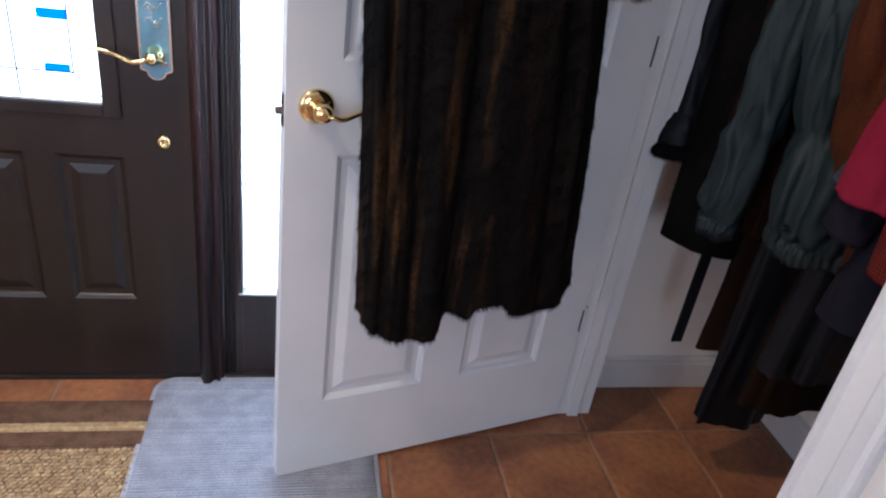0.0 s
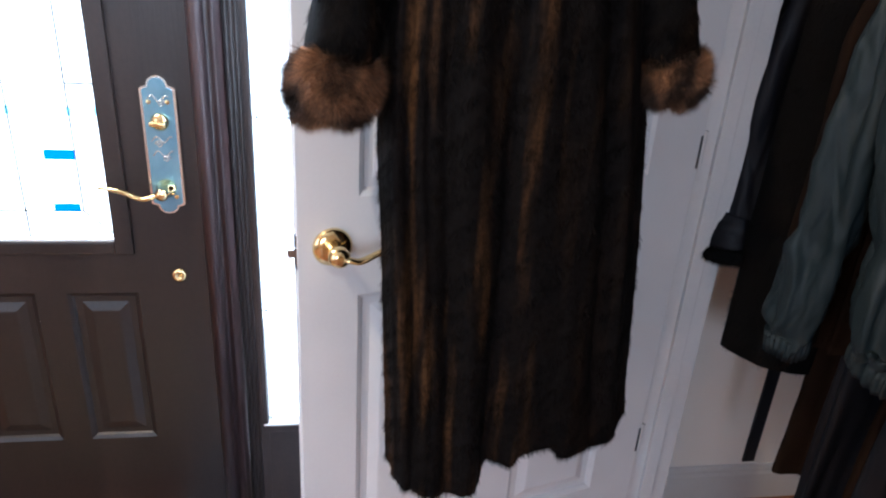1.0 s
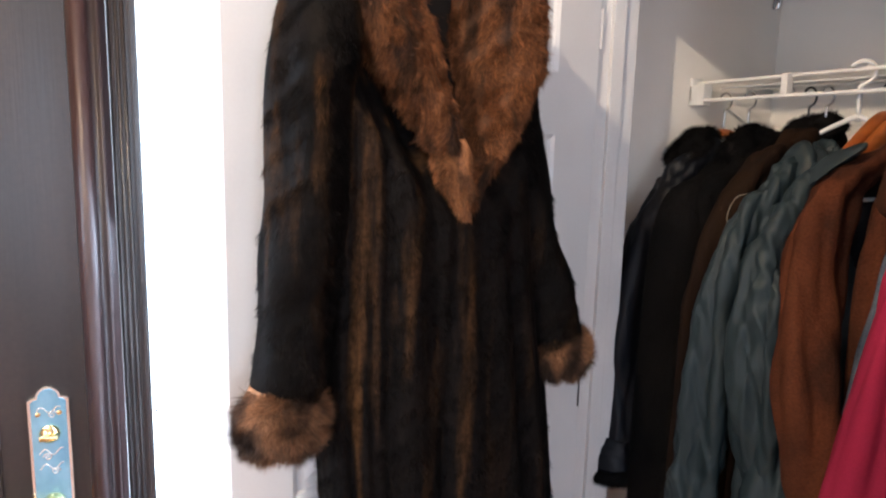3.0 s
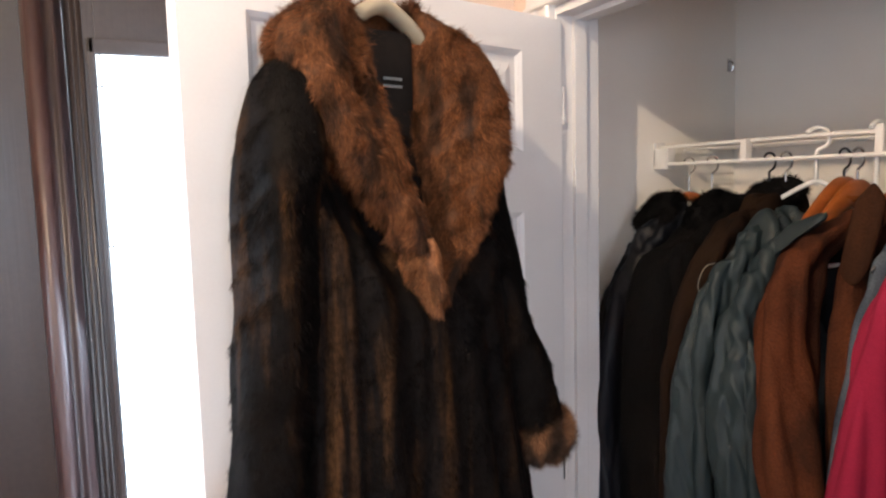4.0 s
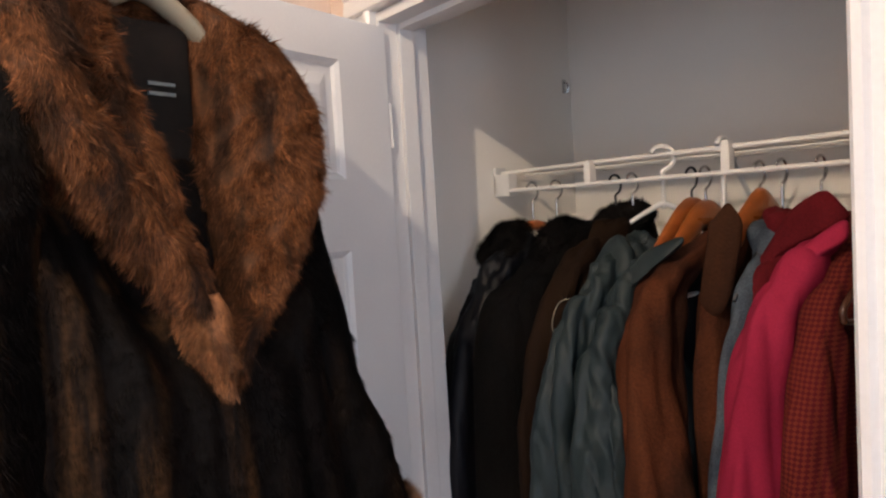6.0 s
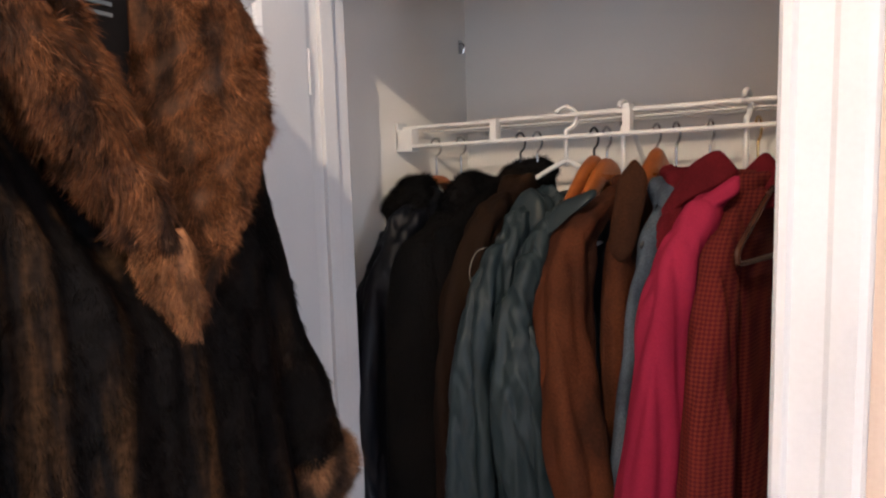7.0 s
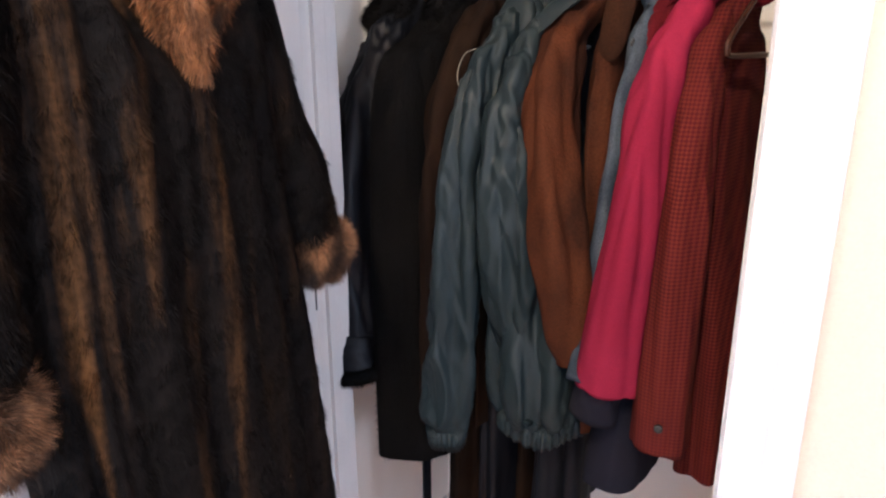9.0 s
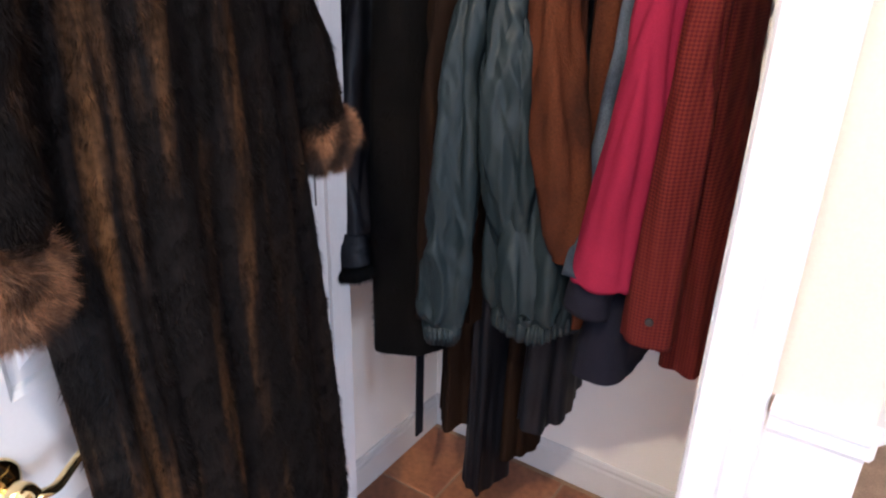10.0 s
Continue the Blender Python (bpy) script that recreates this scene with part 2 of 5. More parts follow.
def houndstooth():
    """Maroon wool woven with a small rust fleck."""
    m = shader("maroon_flecked_wool", (0.074, 0.0060, 0.0090), (0.056, 0.0045, 0.0070), 0.9, scale=(9, 9, 5), fine=420, bump=0.3, amount=0.3, spec=0.12)
    t = m.node_tree
    b = t.nodes["Principled BSDF"]
    src = b.inputs["Base Color"].links[0].from_socket
    co = t.nodes.new("ShaderNodeTexCoord")
    mp = t.nodes.new("ShaderNodeMapping")
    mp.inputs["Rotation"].default_value = (radians(45), 0, 0)
    t.links.new(co.outputs["Object"], mp.inputs["Vector"])
    ck = t.nodes.new("ShaderNodeTexChecker")
    ck.inputs["Scale"].default_value = 215
    flat = t.nodes.new("ShaderNodeVectorMath")
    flat.operation = "MULTIPLY"
    flat.inputs[1].default_value = (0.0, 1.0, 1.0)
    t.links.new(mp.outputs[0], flat.inputs[0])
    t.links.new(flat.outputs[0], ck.inputs["Vector"])
    mx = t.nodes.new("ShaderNodeMix")
    mx.data_type = "RGBA"
    mx.inputs[7].default_value = (0.108, 0.019, 0.011, 1)
    t.links.new(ck.outputs["Fac"], mx.inputs[0])
    t.links.new(src, mx.inputs[6])
    t.links.new(mx.outputs[2], b.inputs["Base Color"])
    return m


TWEED = houndstooth()


# ---- geometry helpers: a piece of geometry is (vertices, faces) ----
def join(*geos):
    vs, fs, at = [], [], 0
    for v, f in geos:
        v = np.asarray(v, float).reshape(-1, 3)
        vs.append(v)
        fs += [tuple(i + at for i in q) for q in f]
        at += len(v)
    return np.concatenate(vs), fs


def moved(geo, m):
    v = np.asarray(geo[0], float)
    a = np.array(m)
    return v @ a[:3, :3].T + a[:3, 3], geo[1]


def box(x0, x1, y0, y1, z0, z1, b=0.002):
    bm = bmesh.new()
    bmesh.ops.create_cube(bm, size=1.0)
    for v in bm.verts:
        v.co = Vector(((x0, x1)[v.co.x > 0], (y0, y1)[v.co.y > 0], (z0, z1)[v.co.z > 0]))
    if b:
        bmesh.ops.bevel(bm, geom=bm.edges[:], offset=b, segments=2, profile=0.7, affect="EDGES")
    bm.verts.index_update()
    geo = np.array([v.co[:] for v in bm.verts]), [tuple(v.index for v in f.verts) for f in bm.faces]
    bm.free()
    return geo


def loft(rings, closed=True, cap=(True, True)):
    p = np.asarray(rings, float)
    m, k = p.shape[:2]
    f = []
    for i in range(m - 1):
        for j in range(k if closed else k - 1):
            a, b = i * k + j, i * k + (j + 1) % k
            f.append((a, b, b + k, a + k))
    v = p.reshape(-1, 3)
    if closed and cap[0]:
        f.append(tuple(reversed(range(k))))
    if closed and cap[1]:
        f.append(tuple(range((m - 1) * k, m * k)))
    return v, f


def spline(points, n):
    """n points on a smooth curve through the given ones."""
    p = np.asarray(points, float)
    t = np.linspace(0, len(p) - 1, n)
    i = np.clip(t.astype(int), 0, len(p) - 2)
    u = (t - i)[:, None]
    q = np.concatenate([[2 * p[0] - p[1]], p, [2 * p[-1] - p[-2]]])
    a, b, c, d = q[i], q[i + 1], q[i + 2], q[i + 3]
    return 0.5 * (2 * b + (c - a) * u + (2 * a - 5 * b + 4 * c - d) * u**2 + (3 * b - a - 3 * c + d) * u**3)


def tube(path, r, k=8, ry=None, up=(0.0, 0.0, 1.0)):
    p = np.asarray(path, float)
    r = np.broadcast_to(np.asarray(r, float), (len(p),))
    ry = r if ry is None else np.broadcast_to(np.asarray(ry, float), (len(p),))
    t = np.gradient(p, axis=0)
    t /= np.linalg.norm(t, axis=1)[:, None] + 1e-12
    rings, side = [], None
    for i in range(len(p)):
        if side is None:
            ref = np.array(up, float)
            if abs(ref @ t[i]) > 0.9:
                ref = np.array((1.0, 0.0, 0.0))
            side = np.cross(t[i], ref)
        side = side - (side @ t[i]) * t[i]
        side /= np.linalg.norm(side)
        other = np.cross(side, t[i])
        th = np.linspace(0, 2 * math.pi, k, endpoint=False)[:, None]
        rings.append(p[i] + r[i] * np.cos(th) * side + ry[i] * np.sin(th) * other)
    return loft(rings)


def lathe(profile, k=24):
    """Turned about z: profile of (radius, z)."""
    th = np.linspace(0, 2 * math.pi, k, endpoint=False)
    return loft([[(r * math.cos(a), r * math.sin(a), z) for a in th] for r, z in profile])


def prism(outline, a, b, axis):
    """An outline in the other two axes, in order, drawn out from a to b along axis."""
    n = "xyz".index(axis)
    rings = []
    for s in (a, b):
        ring = []
        for u, w in outline:
            q = [u, w]
            q.insert(n, s)
            ring.append(q)
        rings.append(ring)
    return loft(rings)


def nested(rects):
    """Quads between rectangles (x0, x1, z0, z1, y) set one in another, the last one closed."""
    v, f = [], []
    for x0, x1, z0, z1, y in rects:
        v += [(x0, y, z0), (x1, y, z0), (x1, y, z1), (x0, y, z1)]
    for i in range(len(rects) - 1):
        for j in range(4):
            a, b = 4 * i + j, 4 * i + (j + 1) % 4
            f.append((a, b, b + 4, a + 4))
    n = 4 * len(rects)
    f.append((n - 4, n - 3, n - 2, n - 1))
    return np.array(v), f


def wobble(geo, amount, scale, seed=0.0, stretch=(1, 1, 1)):
    v, f = geo
    out = []
    for p in v:
        q = Vector((p[0] * stretch[0], p[1] * stretch[1], p[2] * stretch[2])) * scale + Vector((seed, seed * 1.7, -seed))
        out.append(p + amount * np.array(noise.noise_vector(q)))
    return np.array(out), f


def normals_of(geo):
    v = np.asarray(geo[0])
    n = np.zeros_like(v)
    q = np.array([f[:4] for f in geo[1] if len(f) == 4])
    fn = np.cross(v[q[:, 2]] - v[q[:, 0]], v[q[:, 3]] - v[q[:, 1]])
    for i in range(4):
        np.add.at(n, q[:, i], fn)
    n /= np.linalg.norm(n, axis=1)[:, None] + 1e-12
    if (n * (v - v.mean(0))).sum() < 0:
        n = -n
    return n


def ridges(geo, amount, scale, seed=0.0, stretch=(1, 1, 0.2)):
    """Soft ridges with sharp valleys between them, drawn out along the stretched axis."""
    v = np.asarray(geo[0])
    n = normals_of(geo)
    s = np.array(stretch) * scale
    h = np.array([abs(noise.noise(Vector(p * s + seed * np.array((1.0, 1.7, -1.0))))) for p in v])
    return v + (amount * (3.0 * h**0.8 - 0.9))[:, None] * n, geo[1]


def clump(p):
    """A smooth wandering direction, so that hairs lie in locks."""
    out = 0
    for k, a in ((70.0, 0.6), (130.0, 0.6), (33.0, 0.5)):
        q = p * k
        out = out + a * np.stack([np.sin(q[:, 1] + 1.3 * q[:, 2] + np.sin(0.7 * q[:, 0])), np.sin(q[:, 0] * 1.1 - q[:, 2] + 1.0), np.sin(q[:, 0] - 0.8 * q[:, 1] + np.cos(q[:, 2]))], 1)
    return out


def strands(geo, count, length, width, down=0.8, out=0.6, jitter=0.35, seed=1, keep=None):
    """Thin tapered hairs that stand on a surface and lie downwards."""
    rng = np.random.default_rng(seed)
    v = np.asarray(geo[0])
    tris = np.array([(q[0], q[i], q[i + 1]) for q in geo[1] for i in range(1, len(q) - 1) if len(q) < 6])
    a, b, c = v[tris[:, 0]], v[tris[:, 1]], v[tris[:, 2]]
    nrm = np.cross(b - a, c - a)
    area = np.linalg.norm(nrm, axis=1)
    nrm = nrm / (area[:, None] + 1e-12)
    mid = np.average((a + b + c) / 3, axis=0, weights=area)
    if (area * (((a + b + c) / 3 - mid) * nrm).sum(1)).sum() < 0:
        nrm = -nrm
    if keep is not None:
        area = area * keep((a + b + c) / 3, nrm)
    pick = rng.choice(len(tris), count, p=area / area.sum())
    u, w = rng.random((2, count))
    fold = u + w > 1
    u[fold], w[fold] = 1 - u[fold], 1 - w[fold]
    p = a[pick] + u[:, None] * (b - a)[pick] + w[:, None] * (c - a)[pick]
    n = nrm[pick]
    way = out * n + np.array((0, 0, -down)) + jitter * 0.5 * rng.normal(size=(count, 3)) + jitter * clump(p)
    way -= np.minimum((way * n).sum(1) - 0.12, 0)[:, None] * n
    way /= np.linalg.norm(way, axis=1)[:, None]
    side = np.cross(way, n + 0.3 * rng.normal(size=(count, 3)))
    side /= np.linalg.norm(side, axis=1)[:, None] + 1e-9
    ln = length * (0.55 + 0.9 * rng.random(count))[:, None]
    base = p - 0.002 * n
    vv = np.stack([base - side * width / 2, base + side * width / 2, base + way * ln], 1).reshape(-1, 3)
    return vv, [(3 * i, 3 * i + 1, 3 * i + 2) for i in range(count)]


def mesh_of(name, geo, material, smooth=False):
    me = bpy.data.meshes.new(name)
    me.from_pydata([tuple(p) for p in np.asarray(geo[0]).tolist()], [], geo[1])
    me.materials.append(material)
    if smooth:
        me.polygons.foreach_set("use_smooth", [True] * len(me.polygons))
    me.update()
    return me


def part(name, geo, material, parent, label="", smooth=False):
    """One mesh object under a thing or under a part."""
    ob = new(name, mesh_of(name, geo, material, smooth))
    ob.parent = parent
    return tagged(ob, label) if label else ob


def thing(name, m, label, category, group="", kind=""):
    ob = new(name)
    ob.empty_display_size = 0.05
    ob.matrix_world = m
    return tagged(ob, label, category, group, kind)


def setting(name, geo, material, label, category, smooth=False):
    return tagged(new(name, mesh_of(name, geo, material, smooth)), label, category, "", "structure")


# ---- the setting ----
FRONT, SIDE, JAMB_FAR, JAMB_NEAR, HEAD = 1.742, 0.93, 1.562, 0.757, 2.056
CEILING_Z, BACK_Y, LEFT_X = 3.2, -3.0, -1.75
CLOSET_BACK, CLOSET_FAR, CLOSET_NEAR, CORNER = 1.605, 1.692, 0.63, 0.53

setting("floor", box(LEFT_X - 0.1, 3.2, BACK_Y - 0.1, 1.95, -0.12, -0.004, 0), GROUT, "tan grout bed under terracotta floor tiles", "floor")
setting("ceiling", box(LEFT_X - 0.1, 3.2, BACK_Y - 0.1, 1.95, CEILING_Z, CEILING_Z + 0.1, 0), CEIL, "plain off-white painted hall ceiling", "ceiling")
setting("wall_front", join(box(0.44, 1.72, FRONT, 1.9, 0, CEILING_Z, 0), box(LEFT_X - 0.1, -1.09, FRONT, 1.9, 0, CEILING_Z, 0), box(-1.09, 0.44, FRONT, 1.9, 2.16, CEILING_Z, 0)),
        PEACH, "peach painted wall round the front entrance", "wall")
setting("wall_closet", join(box(SIDE, 1.03, JAMB_FAR + 0.018, FRONT, 0, CEILING_Z, 0), box(SIDE, 1.03, JAMB_NEAR - 0.018, JAMB_FAR + 0.018, HEAD + 0.018, CEILING_Z, 0),
                            box(SIDE, 1.03, CORNER, JAMB_NEAR - 0.018, 0.9, CEILING_Z, 0)), PEACH, "peach painted wall around the closet opening", "wall")
setting("wall_dado", box(SIDE, 1.03, CORNER, JAMB_NEAR - 0.018, 0, 0.9, 0), DADO, "cream painted dado below the chair rail", "wall")
setting("wall_closet_far", box(1.03, CLOSET_BACK + 0.1, CLOSET_FAR, FRONT, 0, CEILING_Z, 0), CLOSET, "pale grey painted end wall inside the closet", "wall")
setting("wall_closet_back", box(CLOSET_BACK, CLOSET_BACK + 0.1, CORNER, CLOSET_FAR, 0, CEILING_Z, 0), CLOSET, "pale grey painted back wall inside the closet", "wall")
setting("wall_closet_near", box(1.03, CLOSET_BACK, CORNER, CLOSET_NEAR, 0, CEILING_Z, 0), CLOSET, "pale grey painted near end wall of the closet", "wall")
setting("wall_left", join(box(LEFT_X - 0.1, LEFT_X, BACK_Y, -1.0, 0, CEILING_Z, 0), box(LEFT_X - 0.1, LEFT_X, 0.6, FRONT, 0, CEILING_Z, 0), box(LEFT_X - 0.1, LEFT_X, -1.0, 0.6, 0, 0.75, 0), box(LEFT_X - 0.1, LEFT_X, -1.0, 0.6, 2.15, CEILING_Z, 0)),
        PEACH, "peach painted hall side wall with a window", "wall")
setting("wall_right_far", box(3.1, 3.2, BACK_Y, CORNER, 0, CEILING_Z, 0), DADO, "cream painted wall of the next room", "wall")
setting("wall_next_room", box(CLOSET_BACK + 0.1, 3.1, CORNER, CORNER + 0.1, 0, CEILING_Z, 0), DADO, "cream painted wall beyond the closet corner", "wall")
setting("wall_back", join(box(LEFT_X, -1.15, BACK_Y - 0.1, BACK_Y, 0, CEILING_Z, 0), box(0.45, 3.1, BACK_Y - 0.1, BACK_Y, 0, CEILING_Z, 0),
                          box(-1.15, 0.45, BACK_Y - 0.1, BACK_Y, 0, 0.8, 0), box(-1.15, 0.45, BACK_Y - 0.1, BACK_Y, 2.2, CEILING_Z, 0)), PEACH, "peach painted wall with a window opening", "wall")
setting("backdrop", box(-9, 9, 5.0, 5.02, -8, 8, 0), OUTSIDE, "overexposed bright daylight outdoors", "backdrop")

window = tagged(thing("window_1", pose(-0.35, BACK_Y - 0.05, 1.5), "white framed window letting daylight into the hall", "window"), "", "", "", "structure")
for x0, x1, z0, z1 in ((-0.8, -0.75, -0.7, 0.7), (0.75, 0.8, -0.7, 0.7), (-0.75, 0.75, -0.7, -0.65), (-0.75, 0.75, 0.65, 0.7), (-0.75, 0.75, -0.02, 0.02)):
    part("window_frame", box(x0, x1, -0.03, 0.03, z0, z1), TRIM, window)

window = thing("window_3", pose(LEFT_X - 0.05, -0.2, 1.45, 0, 0, 90), "white framed side window letting daylight in", "window", kind="structure")
for x0, x1, z0, z1 in ((-0.8, -0.75, -0.7, 0.7), (0.75, 0.8, -0.7, 0.7), (-0.75, 0.75, -0.7, -0.65), (-0.75, 0.75, 0.65, 0.7), (-0.02, 0.02, -0.65, 0.65)):
    part("window_frame", box(x0, x1, -0.03, 0.03, z0, z1), TRIM, window)


# closet opening: jambs, stops, casings
def casing_profile():
    """Across the width (0 at the opening) and out from the wall."""
    return [(0.0, 0.0), (0.0, 0.022), (0.005, 0.027), (0.014, 0.027), (0.019, 0.020), (0.052, 0.017), (0.058, 0.020), (0.084, 0.022), (0.092, 0.019), (0.095, 0.013), (0.095, 0.0)]


closet_frame = thing("door_frame", pose(0, 0, 0), "white painted jambs and stops of the closet opening", "door frame", kind="structure")
part("jamb", box(SIDE - 0.006, 1.036, JAMB_FAR, JAMB_FAR + 0.018, 0, HEAD + 0.018), TRIM, closet_frame)
part("jamb", box(SIDE - 0.006, 1.036, JAMB_NEAR - 0.018, JAMB_NEAR, 0, HEAD + 0.018), TRIM, closet_frame)
part("head_jamb", box(SIDE - 0.006, 1.036, JAMB_NEAR + 0.001, JAMB_FAR - 0.001, HEAD, HEAD + 0.018), TRIM, closet_frame)
part("stop", box(SIDE + 0.034, SIDE + 0.066, JAMB_FAR - 0.011, JAMB_FAR, 0, HEAD), TRIM, closet_frame)
part("stop", box(SIDE + 0.034, SIDE + 0.066, JAMB_NEAR, JAMB_NEAR + 0.011, 0, HEAD), TRIM, closet_frame)
part("stop", box(SIDE + 0.034, SIDE + 0.066, JAMB_NEAR + 0.012, JAMB_FAR - 0.012, HEAD - 0.011, HEAD), TRIM, closet_frame)
part("strike_plate", box(SIDE + 0.004, SIDE + 0.028, JAMB_NEAR - 0.001, JAMB_NEAR + 0.0012, 0.885, 0.945, 0.0005), BRASS, closet_frame, "brass strike plate")
part("strike_hole", box(SIDE + 0.010, SIDE + 0.021, JAMB_NEAR - 0.0008, JAMB_NEAR + 0.0018, 0.895, 0.935, 0), RUBBER, closet_frame, "dark latch hole")

trim = thing("trim", pose(0, 0, 0), "white moulded casing round the closet opening", "casing", kind="structure")
prof = casing_profile()
part("casing", prism([(SIDE - h, JAMB_FAR + 0.004 + w) for w, h in prof], 0, HEAD + 0.02, "z"), TRIM, trim)
part("casing", prism([(SIDE - h, JAMB_NEAR - 0.001 - w) for w, h in prof], 0, HEAD + 0.02, "z"), TRIM, trim)
part("head_casing", prism([(SIDE - h, HEAD + 0.020 + w * 0.75) for w, h in prof], JAMB_NEAR - 0.10, JAMB_FAR + 0.10, "y"), TRIM, trim)
part("head_cap", prism([(SIDE - h, HEAD + 0.092 + z) for h, z in ((0, 0), (0.024, 0), (0.028, 0.006), (0.028, 0.012), (0.036, 0.022), (0.042, 0.026), (0.042, 0.036), (0, 0.036))],
                       JAMB_NEAR - 0.115, JAMB_FAR + 0.115, "y"), TRIM, trim)


def base_profile(height=0.118):
    return [(0.0, 0.0), (0.013, 0.0), (0.013, height - 0.03), (0.010, height - 0.022), (0.010, height - 0.012), (0.005, height - 0.002), (0.0, height)]


baseboard = thing("baseboard", pose(0, 0, 0), "white moulded baseboard along the closet walls", "baseboard", kind="structure")
part("board", prism([(CLOSET_FAR - d, z) for d, z in base_profile()], 1.036, CLOSET_BACK - 0.013, "x"), TRIM, baseboard)
part("board", prism([(CLOSET_BACK - d, z) for d, z in base_profile()], CLOSET_NEAR, CLOSET_FAR, "y"), TRIM, baseboard)
part("board", prism([(SIDE - d, z) for d, z in base_profile()], CORNER, JAMB_NEAR - 0.102, "y"), TRIM, baseboard)

chair_rail = thing("chair_rail", pose(0, 0, 0), "white moulded chair rail on the peach wall", "chair rail", kind="structure")
rail = [(0.0, 0.0), (0.006, 0.0), (0.010, 0.008), (0.010, 0.030), (0.016, 0.036), (0.024, 0.040), (0.026, 0.050), (0.022, 0.058), (0.0, 0.060)]
part("rail", prism([(SIDE - d, 0.872 + z) for d, z in rail], CORNER - 0.0, JAMB_NEAR - 0.101, "y"), TRIM, chair_rail)
part("rail", prism([(CORNER - d, 0.872 + z) for d, z in rail], SIDE, 1.9, "x"), TRIM, chair_rail)

# ---- front entrance ----
entrance = thing("entrance_frame", pose(0, 0, 0), "dark mahogany stained posts and head of the entrance", "door frame", kind="structure")


def moulded_post(x0, x1, z0, z1):
    """A post with a rounded mahogany nosing and stepped sides."""
    w = x1 - x0
    out = [(x0, 1.90), (x0, 1.722), (x0 + 0.08 * w, 1.708)]
    out += [(x0 + 0.10 * w + 0.44 * w * (1 - math.cos(a)) / 2, 1.706 - 0.016 * math.sin(a)) for a in np.linspace(0, math.pi, 9)]
    out += [(x0 + 0.60 * w, 1.712), (x0 + 0.74 * w, 1.712), (x0 + 0.76 * w, 1.706), (x0 + 0.86 * w, 1.706), (x0 + 0.88 * w, 1.718), (x1, 1.722), (x1, 1.90)]
    return prism(out, z0, z1, "z")


part("post", moulded_post(-0.085, -0.022, 0, 2.10), MAHOGANY, entrance, "reddish mahogany post", True)
part("post", moulded_post(0.360, 0.425, 0, 2.10), MAHOGANY, entrance, "", True)
part("post", moulded_post(-1.07, -1.0, 0, 2.10), MAHOGANY, entrance, "", True)
part("head", box(-1.07, 0.425, 1.70, 1.90, 2.10, 2.16), MAHOGANY, entrance)
part("threshold", box(-1.0, -0.086, 1.725, 1.90, 0.0, 0.012), ESPRESSO, entrance, "dark threshold")

sidelight = thing("window_2", pose(0, 0, 0), "tall glazed sidelight in a dark stained frame", "window", kind="structure")
SL = (-0.022, 0.360)
part("frame", join(box(SL[0] + 0.002, 0.030, 1.738, 1.78, 0.002, 2.098, 0.001), box(0.305, SL[1] - 0.002, 1.738, 1.78, 0.002, 2.098, 0.001),
                   box(0.030, 0.305, 1.738, 1.78, 1.985, 2.098, 0.001), box(0.030, 0.305, 1.738, 1.78, 0.002, 0.265, 0.001)), ESPRESSO, sidelight)
for x0, x1, z0, z1 in ((0.016, 0.030, 0.27, 1.985), (0.305, 0.319, 0.27, 1.985), (0.016, 0.319, 1.955, 1.985), (0.016, 0.319, 0.262, 0.285)):
    part("glazing_bead", box(x0, x1, 1.728, 1.744, z0, z1, 0.004), ESPRESSO, sidelight)
for x in (-0.014, -0.004, 0.006):
    part("flute", tube([(x, 1.738, 0.02), (x, 1.738, 2.09)], 0.0042, 8), ESPRESSO, sidelight, "", True)
part("sill_strip", box(0.02, 0.315, 1.726, 1.76, 0.285, 0.290, 0.001), TRIM, sidelight, "light sill strip at the foot of the glass")
part("kick_strip", box(SL[0] + 0.004, SL[1] - 0.004, 1.722, 1.738, 0.0, 0.016, 0.003), ESPRESSO, sidelight)
pane = part("pane", box(0.026, 0.31, 1.755, 1.760, 0.28, 1.96, 0), GLASS, sidelight, "clear glass pane")
pane.visible_shadow = False
for z in (1.90, 1.60, 1.06, 0.60):
    part("came", box(0.026, 0.31, 1.752, 1.7545, z - 0.0015, z + 0.0015, 0), LEAD, sidelight)
for x in (0.036, 0.20):
    part("came", box(x - 0.0015, x + 0.0015, 1.751, 1.754, 0.28, 1.96, 0), LEAD, sidelight)


def raised_panel(x0, x1, z0, z1, y, sign=-1, deep=0.009):
    """A moulded panel; y is the face of the door, sign the way out of it."""
    steps = ((0, 0), (0.008, -0.5), (0.012, -1), (0.026, -1), (0.046, -0.25), (0.050, -0.2))
    return nested([(x0 + d, x1 - d, z0 + d, z1 - d, y + sign * h * deep) for d, h in steps])


def door_slab(width, holes, y0, y1, z0, z1):
    """Stiles and rails between the holes, as one slab (x from 0 to width)."""
    xs = sorted({0.0, width, *(v for h in holes for v in h[:2])})
    zs = sorted({z0, z1, *(v for h in holes for v in h[2:])})
    cells = []
    for a, b in zip(xs, xs[1:]):
        run = None
        for c, d in zip(zs, zs[1:]):
            inside = any(h[0] <= (a + b) / 2 <= h[1] and h[2] <= (c + d) / 2 <= h[3] for h in holes)
            if inside:
                if run:
                    cells.append((a, b, *run))
                run = None
            else:
                run = (run[0], d) if run else (c, d)
        if run:
            cells.append((a, b, *run))
    return join(*(box(a, b, y0, y1, c, d, 0) for a, b, c, d in cells))


